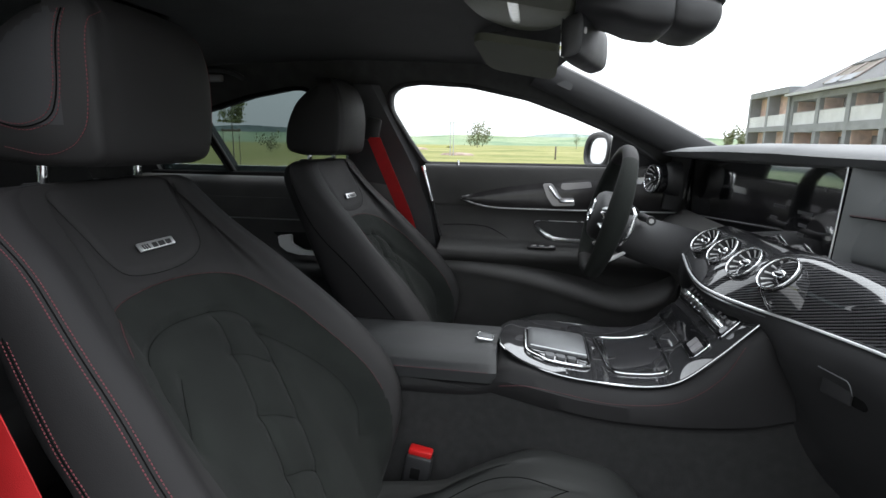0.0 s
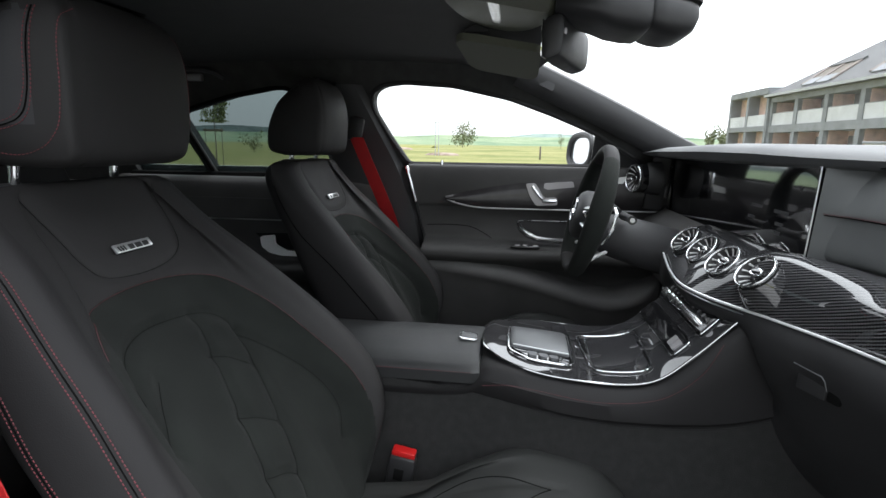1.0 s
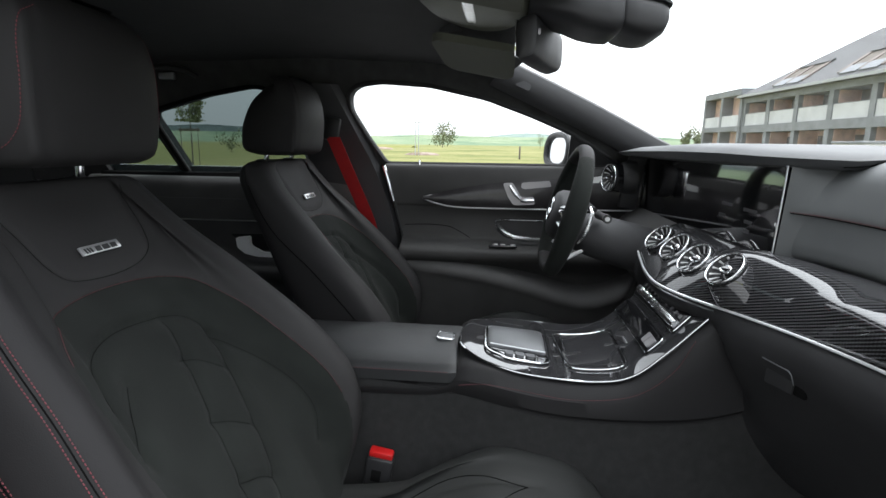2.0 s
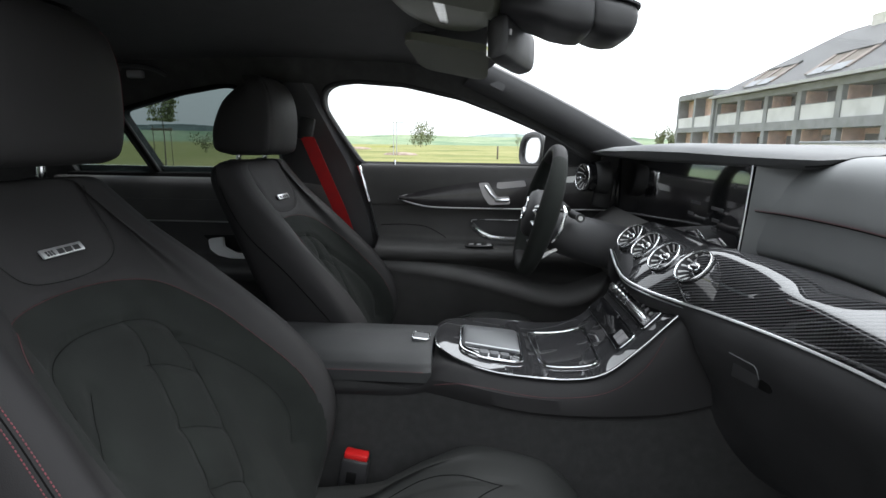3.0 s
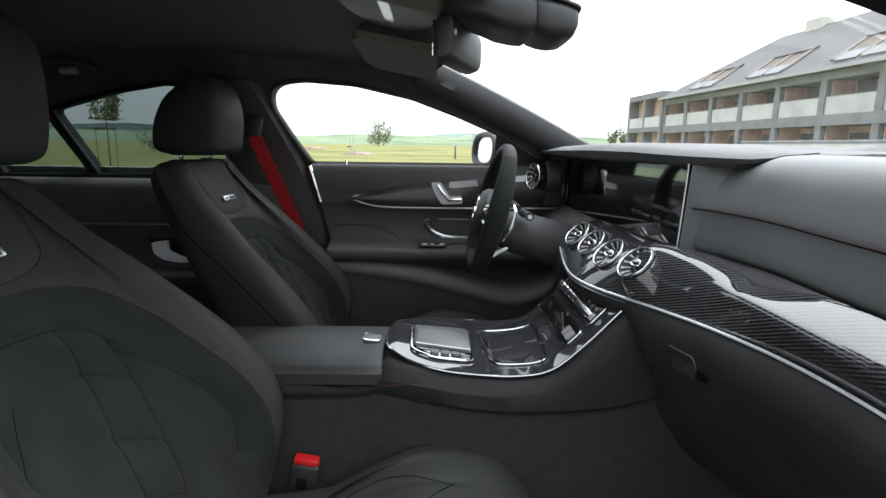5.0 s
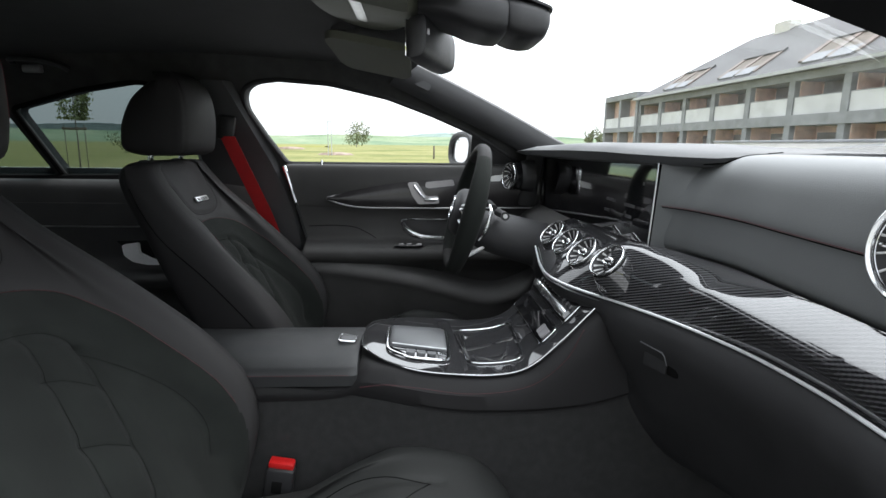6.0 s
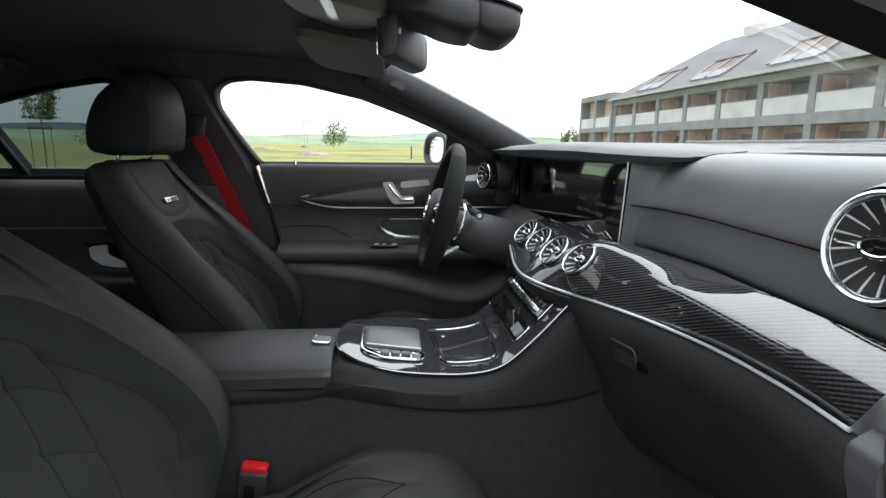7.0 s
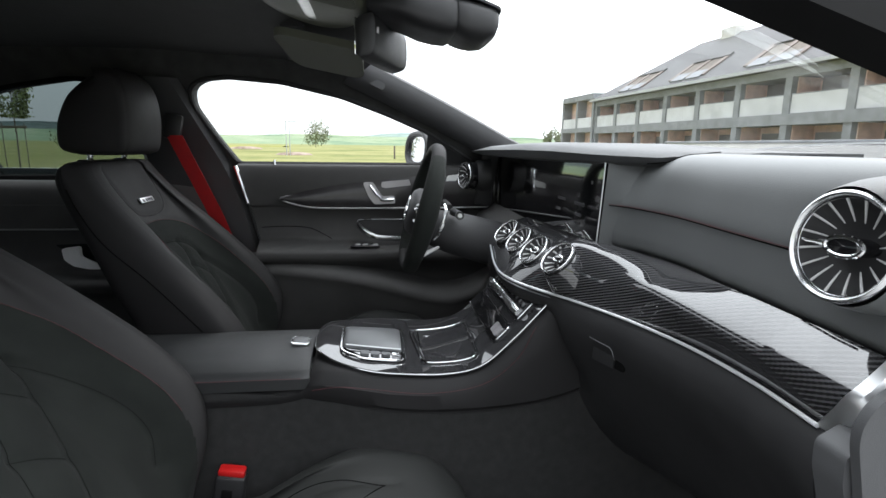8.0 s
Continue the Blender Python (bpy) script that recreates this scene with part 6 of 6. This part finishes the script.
# ---- the landscape ----
GRASS = ground_material("meadow_grass", ((0.09, 0.105, 0.028), (0.15, 0.155, 0.05), (0.22, 0.205, 0.085)), 0.12)
HILL = ground_material("far_fields", ((0.08, 0.13, 0.08), (0.14, 0.19, 0.11), (0.20, 0.23, 0.15)), 0.012)
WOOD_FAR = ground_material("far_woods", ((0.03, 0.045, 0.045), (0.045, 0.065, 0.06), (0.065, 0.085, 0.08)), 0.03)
# far woods again, with the distance haze mixed into the colour
HAZE_TINT = ground_material("haze_tinted_woods", ((0.11, 0.16, 0.145), (0.15, 0.20, 0.18), (0.19, 0.24, 0.21)), 0.03)
RAPE = ground_material("yellow_flowers", ((0.13, 0.14, 0.04), (0.18, 0.18, 0.05), (0.22, 0.20, 0.06)), 0.3)
MULCH = ground_material("brown_mulch", ((0.14, 0.10, 0.08), (0.22, 0.17, 0.14), (0.30, 0.24, 0.2)), 1.5)
# kept pale so the ground bounces light up into the cabin
BOUNCE_PAVING = material("pale_bounce_paving", (0.27, 0.268, 0.262), 0.9, vary=0.2, scale=2.0, grain=0.5, grain_scale=80)
LEAF = material("green_leaves", (0.15, 0.175, 0.085), 0.7, vary=0.4, scale=2.0)
BARK = material("grey_bark", (0.14, 0.12, 0.10), 0.9, vary=0.3, scale=8, grain=0.5, grain_scale=40)
STEEL = material("galvanised_steel", (0.42, 0.43, 0.44), 0.5, metal=0.4, vary=0.1)
FACADE = material("weathered_grey_timber", (0.225, 0.235, 0.25), 0.85, vary=0.2, scale=1.5, grain=0.3, grain_scale=30)
CEDAR = material("warm_cedar_cladding", (0.70, 0.50, 0.42), 0.8, vary=0.2, scale=2.0, grain=0.3, grain_scale=40)
ROOF = material("grey_roof_sheet", (0.088, 0.088, 0.09), 0.75, vary=0.12, scale=0.6)
TERRACE = material("weathered_brown_timber", (0.19, 0.155, 0.14), 0.85, vary=0.2, scale=2.0, grain=0.3, grain_scale=40)
BALUSTRADE = material("frosted_balustrade", (0.54, 0.55, 0.575), 0.35, vary=0.15, scale=0.8)
DARKGLASS = material("dark_window_glass", (0.20, 0.20, 0.20), 0.12, vary=0.1, coat=0.5)
CURTAIN = material("white_curtain", (0.6, 0.59, 0.57), 0.9, vary=0.1, scale=3)


def build_land():
    def ground_z(x, y):
        r = math.hypot(x, y)
        z = 0.0
        z += 0.5 * math.exp(-(((x + 2) / 35) ** 2 + ((y - 95) / 30) ** 2))
        if r > 150:
            z += (r - 150) * 0.002 * (1 if y > 0 else 0.3)
        return z
    bm = bmesh.new()
    ring_r = [0.0, 6, 12, 20, 30, 42, 56, 72, 90, 110, 140, 180, 240, 340, 500, 800, 1400, 2600]
    seg = 72
    prev = None
    for r in ring_r:
        if r == 0:
            prev = [bm.verts.new((0, 0, 0))]
            continue
        ring = []
        for k in range(seg):
            a = 2 * math.pi * k / seg
            x, y = r * math.cos(a), r * math.sin(a)
            ring.append(bm.verts.new((x, y, ground_z(x, y))))
        for k in range(seg):
            j = (k + 1) % seg
            if len(prev) == 1:
                bm.faces.new((prev[0], ring[k], ring[j]))
            else:
                bm.faces.new((prev[k], prev[j], ring[j], ring[k]))
        prev = ring
    # unseen paving added round the car as a reflector
    paving = sheet(lambda u, v: (-14 + 26 * u, -14 + 27 * v, 0.012), 8, 8, 0.01)
    tagged(part("pavement", paving, BOUNCE_PAVING), "unseen pale paving under the car that bounces light into the cabin", "pavement", kind="structure")
    tagged(part("ground", bm, GRASS), "pale green mown meadow running to the hills", "ground", kind="structure")

    def hill_line(name, dist, a0, a1, height, seed, mat, label, rough, bumps=()):
        """A ridge of far land: a long swell with an uneven skyline."""
        bm = bmesh.new()
        n = 160
        front, top, back = [], [], []
        for k in range(n + 1):
            a = radians(a0 + (a1 - a0) * k / n)
            h = height * (0.45 + 0.6 * noise.noise(Vector((k * 0.06 + seed, seed * 3.1, 0)))) + rough * noise.noise(Vector((k * 0.9, seed, 7)))
            h = max(1.0, h + height * 0.3) if not bumps else max(1.0, h * 0.35 + sum(hh * math.exp(-((math.degrees(a) - c) / w) ** 2) for c, w, hh in bumps))
            for lst, dd, hh in ((front, dist, 0), (top, dist * 1.25, h), (back, dist * 1.5, 0)):
                lst.append(bm.verts.new((dd * math.sin(a), dd * math.cos(a), hh)))
        for k in range(n):
            bm.faces.new((front[k], front[k + 1], top[k + 1], top[k]))
            bm.faces.new((top[k], top[k + 1], back[k + 1], back[k]))
        tagged(part(name, bm, mat), label, "hill", kind="structure")
    hill_line("hill_near", 420, -70, 60, 9.0, 2.3, HILL, "pale green farmland slope in the distance", 0.4)
    hill_line("hill_far", 900, -75, 60, 24.0, 5.2, HILL, "hazy green rolling hills", 0.6)
    hill_line("hill_wooded", 1100, -85, -15, 52.0, 8.4, WOOD_FAR, "dark wooded ridge on the skyline", 3.0, ((-26, 7.0, 30), (-40, 10, 22), (-60, 14, 24)))
    hill_line("hill_hazy", 1150, -18, 32, 40.0, 3.7, HAZE_TINT, "green ridge on the skyline with haze put into its pale colour", 2.5, ((-9, 4.0, 8), (1.0, 5.5, 24), (10, 7, 15), (20, 8, 10)))
    # yellow flowers at the meadow's edge
    bm = sheet(lambda u, v: (-30 + 14 * u, 92 + 10 * v, 0.30 + 0.35 * math.sin(v * 3.1)), 10, 6, 0.1)
    tagged(part("flower_patch", bm, RAPE), "patch of yellow flowering meadow", "flowers", kind="stuff")


def leafy(name, at, height, crown_r, clumps, seed, label, trunk_r=0.06, crown_low=0.3, leaf=0.16):
    """A tree or shrub: tapered trunk, limbs and a crown of many small leaves with gaps."""
    rng = random.Random(seed)
    tree = thing(name, label, name, at)
    bm = tube([(0, 0, -0.1), (0.02, 0, height * 0.35), (-0.02, 0.02, height * 0.7), (0, 0, height * 0.95)], [trunk_r, trunk_r * 0.8, trunk_r * 0.5, trunk_r * 0.15], 8)
    tips = []
    for k in range(14):
        z0 = height * rng.uniform(crown_low, 0.85)
        a = rng.uniform(0, 6.28)
        l = crown_r * rng.uniform(0.5, 1.0) * (1.15 - 0.6 * abs(z0 / height - 0.5))
        tip = Vector((l * math.cos(a), l * math.sin(a), z0 + l * rng.uniform(0.3, 0.8)))
        tube([(0, 0, z0), tip * 0.5 + Vector((0, 0, z0 * 0.5)), tip], [trunk_r * 0.4, trunk_r * 0.25, trunk_r * 0.08], 5, bm=bm)
        tips.append(tip)
    part("trunk", bm, BARK, tree)
    bm = bmesh.new()
    for k in range(clumps):
        t = rng.choice(tips)
        c = t * rng.uniform(0.55, 1.08) + Vector((rng.gauss(0, 0.22), rng.gauss(0, 0.22), rng.gauss(0, 0.2))) * crown_r * 0.8
        c.z = max(c.z, height * crown_low * 0.8)
        s = leaf * rng.uniform(0.5, 1.2)
        e = Euler((rng.uniform(0, 6), rng.uniform(0, 6), rng.uniform(0, 6))).to_matrix()
        vs = [bm.verts.new(c + e @ Vector(q)) for q in ((-s, 0, 0), (-0.3 * s, -0.4 * s, 0.12 * s), (s, 0, 0), (-0.3 * s, 0.4 * s, 0.12 * s))]
        bm.faces.new(vs)
    part("crown", bm, LEAF, tree, "sparse small green leaves")
    return tree


def build_plants():
    leafy("shrub", (-13.3, 120.0, 0.3), 5.4, 2.6, 1300, 21, "loose leafy shrub in the meadow", 0.08, 0.04, 0.26)
    leafy("tree", (-12.1, 19.0, 0.0), 3.1, 0.55, 1000, 5, "young staked tree with a sparse crown", 0.028, 0.72, 0.085)
    leafy("tree", (8.4, 120.0, 0.2), 4.4, 0.9, 300, 8, "thin young tree in the meadow", 0.05, 0.3, 0.12)
    leafy("shrub", (-24.6, 46.0, 0.0), 1.6, 1.0, 320, 11, "low dark shrub in the meadow", 0.04, 0.1, 0.12)
    leafy("shrub", (-24.0, 49.0, 0.0), 1.3, 0.4, 120, 12, "small thin sapling in the meadow", 0.03, 0.2, 0.1)
    leafy("tree", (28.6, 82.0, 0.0), 4.2, 1.0, 420, 14, "dark roadside tree near the building", 0.1, 0.3, 0.25)
    leafy("tree", (27.0, 83.0, 0.0), 3.6, 0.9, 380, 15, "dark roadside tree near the building", 0.1, 0.3, 0.25)
    # stakes round the young tree
    stake = thing("tree_stake", "wooden tree stakes with a cross bar", "tree stake", (-12.1, 18.9, 0))
    for x in (-0.35, 0.35):
        part("post", tube([(x, 0, 0), (x, 0, 1.55)], 0.014, 8), BARK, stake)
    part("cross_bar", box((0.85, 0.05, 0.09), (0, 0, 1.42), 0.01), BARK, stake)
    # goal-like pair of tall thin posts on a mulch bed
    poles = thing("pole_frame", "pair of thin steel poles with a cross bar", "pole", (-7.1, 45.0, 0.0))
    for x in (-0.30, -0.02):
        part("pole", tube([(x, 0, 0), (x, 0, 2.85)], 0.035, 8), STEEL, poles)
    part("cross_bar", tube([(-0.40, 0, 2.83), (0.60, 0, 2.80)], 0.035, 8), STEEL, poles)
    bm = loft([[(k * 1.6 * math.cos(t), k * 1.2 * math.sin(t), h) for t in np.linspace(0, 2 * math.pi, 25)[:-1]] for k, h in ((1.0, 0.0), (0.8, 0.16), (0.3, 0.24))])
    bed = part("mulch_bed", bm, MULCH)
    bed.location = (-7.0, 46.5, 0.05)
    tagged(bed, "low mound of brown mulch round the poles", "mulch bed")
    bed2 = part("mulch_bed", loft([[(k * 2.0 * math.cos(t), k * 0.9 * math.sin(t), h) for t in np.linspace(0, 2 * math.pi, 25)[:-1]] for k, h in ((1.0, 0.0), (0.8, 0.2), (0.3, 0.3))]), MULCH)
    bed2.location = (-15.5, 66.0, 0.3)
    tagged(bed2, "low mound of bare brown soil", "mulch bed")
    post = part("marker_post", box((0.12, 0.12, 1.0), (1.3, 38.0, 0.45), 0.02), BARK)
    tagged(post, "short dark wooden marker post in the grass", "post")


def build_hotel():
    """The long timber building with loggias: along is its length, away from the car."""
    hotel = thing("apartment_building", "long grey timber apartment building with cedar loggias and glass balustrades", "building")
    a = radians(-2.7)
    along, out = Vector((math.sin(a), math.cos(a), 0)), Vector((math.cos(a), -math.sin(a), 0))
    D = 23.94
    bay = 3.96

    def at(s, d, z):
        return Vector((0.07, -1.05, 0)) + along * s + out * (D + d) + Vector((0, 0, z))

    def block(s0, s1, d0, d1, z0, z1, bm=None):
        bm = bm or bmesh.new()
        vs = [bm.verts.new(at(s, d, z)) for z in (z0, z1) for s, d in ((s0, d0), (s1, d0), (s1, d1), (s0, d1))]
        for f in ((0, 1, 2, 3), (7, 6, 5, 4), (0, 4, 5, 1), (1, 5, 6, 2), (2, 6, 7, 3), (3, 7, 4, 0)):
            bm.faces.new([vs[i] for i in f])
        return bm
    n = 13
    s1 = 50.5
    s0 = s1 - n * bay
    top, slab = 5.0, 3.0
    part("rear_wall", block(s0, s1, 1.5, 12.0, -0.5, top - 0.2), CEDAR, hotel, "warm cedar-clad inner wall of the loggias")
    for z, h in ((slab - 0.62, 0.62), (top - 0.05, 0.55)):
        part("floor_band", block(s0, s1, -0.25, 2.4, z, z + h), FACADE, hotel, "grey timber floor band")
    for k in range(n + 1):
        s = s0 + k * bay
        part("pier", block(s - 0.24, s + 0.24, -0.2, 2.0, -0.5, top), FACADE, hotel, "grey timber pier between loggias")
        part("partition", block(s + 0.245, s + 0.31, 0.15, 2.0, -0.4, top - 0.06), CEDAR, hotel, "cedar-clad loggia side wall")
        part("partition", block(s - 0.31, s - 0.245, 0.15, 2.0, -0.4, top - 0.06), CEDAR, hotel, "cedar-clad loggia side wall")
    for k in range(n):
        s = s0 + k * bay
        for z in (0.1, slab):
            rail = part("balustrade", block(s + 0.25, s + bay - 0.25, -0.12, -0.09, z + 0.0, z + 1.0), BALUSTRADE, hotel, "frosted glass balustrade")
            rail.visible_shadow = False
            part("curtain", block(s + 0.5, s + 1.4, 1.3, 1.4, z + 0.05, z + 1.9), CURTAIN, hotel, "pale curtain behind the loggia door")
            part("loggia_window", block(s + 1.6, s + bay - 0.6, 1.35, 1.47, z + 0.05, z + 1.9), DARKGLASS, hotel, "dark loggia window")
            part("handrail", block(s + 0.24, s + bay - 0.24, -0.14, -0.07, z + 1.0, z + 1.05), FACADE, hotel)
    # pitched roof with set-in timber terraces
    ridge_d, ridge_z = 5.2, 9.75
    eave = 5.55
    far, near, hip = s1 + 0.3, s0 - 0.6, 8.0
    bm = bmesh.new()
    corner = [(near, -0.7, eave), (far, -0.7, eave), (far, 11.1, eave), (near, 11.1, eave), (near, ridge_d, ridge_z), (far - hip, ridge_d, ridge_z)]
    vs = [bm.verts.new(at(*q)) for q in corner] + [bm.verts.new(at(q[0], q[1], q[2] - 0.16)) for q in corner[:4]]
    for f in ((0, 1, 5, 4), (1, 2, 5), (2, 3, 4, 5), (3, 0, 4), (6, 7, 1, 0), (7, 8, 2, 1), (8, 9, 3, 2), (9, 6, 0, 3), (9, 8, 7, 6)):
        bm.faces.new([vs[k] for k in f])
    part("roof", bm, ROOF, hotel, "grey hipped sheet roof")
    part("gutter", block(near, far, -0.80, -0.70, eave - 0.14, eave + 0.05), STEEL, hotel, "pale metal gutter")
    slope = (ridge_z - eave) / (ridge_d + 0.7)

    def on_roof(sa, sb, da, db, lift, thick, lean=0.0):
        """A slab lying in the roof's slope, from da up to db."""
        b = bmesh.new()
        n = Vector((0, 0, 1)) - out * slope
        n.normalize()
        vs = [b.verts.new(at(q + (lean if d > da else 0), d, eave + slope * (d + 0.7)) + n * h) for h in (lift, lift + thick) for q, d in ((sa, da), (sb, da), (sb, db), (sa, db))]
        for f in ((0, 1, 2, 3), (7, 6, 5, 4), (0, 4, 5, 1), (1, 5, 6, 2), (2, 6, 7, 3), (3, 7, 4, 0)):
            b.faces.new([vs[i] for i in f])
        return b
    # roof terraces cut into the slope: cedar cheeks, pale parapets, dark glazing behind
    for k in range(6):
        c = 43.0 - 7.92 * k
        part("terrace_floor", on_roof(c - 0.6, c + 3.0, 0.15, 1.7, 0.01, 0.03), BARK, hotel, "dark roof terrace opening")
        for q in (c - 0.75, c + 1.1, c + 2.95):
            part("terrace_cheek", on_roof(q, q + 0.45, -0.1, 2.0, 0.01, 0.09), TERRACE, hotel, "brown timber cheek of a roof terrace")
        for q in (c - 0.5, c + 1.35):
            part("terrace_parapet", on_roof(q, q + 1.55, -0.3, 0.45, 0.01, 0.10), FACADE, hotel, "pale parapet of a roof terrace")
        part("terrace_canopy", on_roof(c - 0.8, c + 3.2, 1.7, 2.0, 0.01, 0.14), ROOF, hotel)
    part("chimney", block(38.2, 39.8, ridge_d - 0.4, ridge_d + 0.5, ridge_z - 0.6, ridge_z + 0.5), CURTAIN, hotel, "pale boxy chimney")
    # the taller end volume with two stacked loggias
    e0, e1 = s1 + 0.3, s1 + 7.9
    part("end_block", block(e0, e1, 0.6, 10, -0.5, 6.2), CEDAR, hotel, "cedar core of the end block")
    for z, h in ((-0.4, 0.3), (slab - 0.45, 0.45), (5.75, 0.55)):
        part("floor_band", block(e0, e1, -0.45, 1.0, z, z + h), FACADE, hotel)
    for k in range(3):
        s = e0 + k * (e1 - e0) / 2
        part("pier", block(s - 0.2, s + 0.2, -0.4, 0.7, -0.5, 6.0), FACADE, hotel)
    for k in range(2):
        s = e0 + k * (e1 - e0) / 2
        for z in (-0.1, slab):
            rail = part("balustrade", block(s + 0.2, s + (e1 - e0) / 2 - 0.2, -0.35, -0.32, z, z + 1.0), BALUSTRADE, hotel)
            rail.visible_shadow = False


def build_wall():
    """A low pale wall between the car and the building."""
    wall = thing("garden_wall", "low white rendered garden wall with dark coping", "wall", (9.2, 5.2, 0))
    turn = radians(2.7)
    part("wall_body", box((0.24, 18.0, 1.16), (0, 0, 0.58), 0.02, (0, 0, math.degrees(turn))), CURTAIN, wall)
    part("coping", box((0.32, 18.1, 0.06), (0, 0, 1.19), 0.012, (0, 0, math.degrees(turn))), FACADE, wall, "dark stone coping")


build_land()
build_plants()
build_hotel()
build_wall()
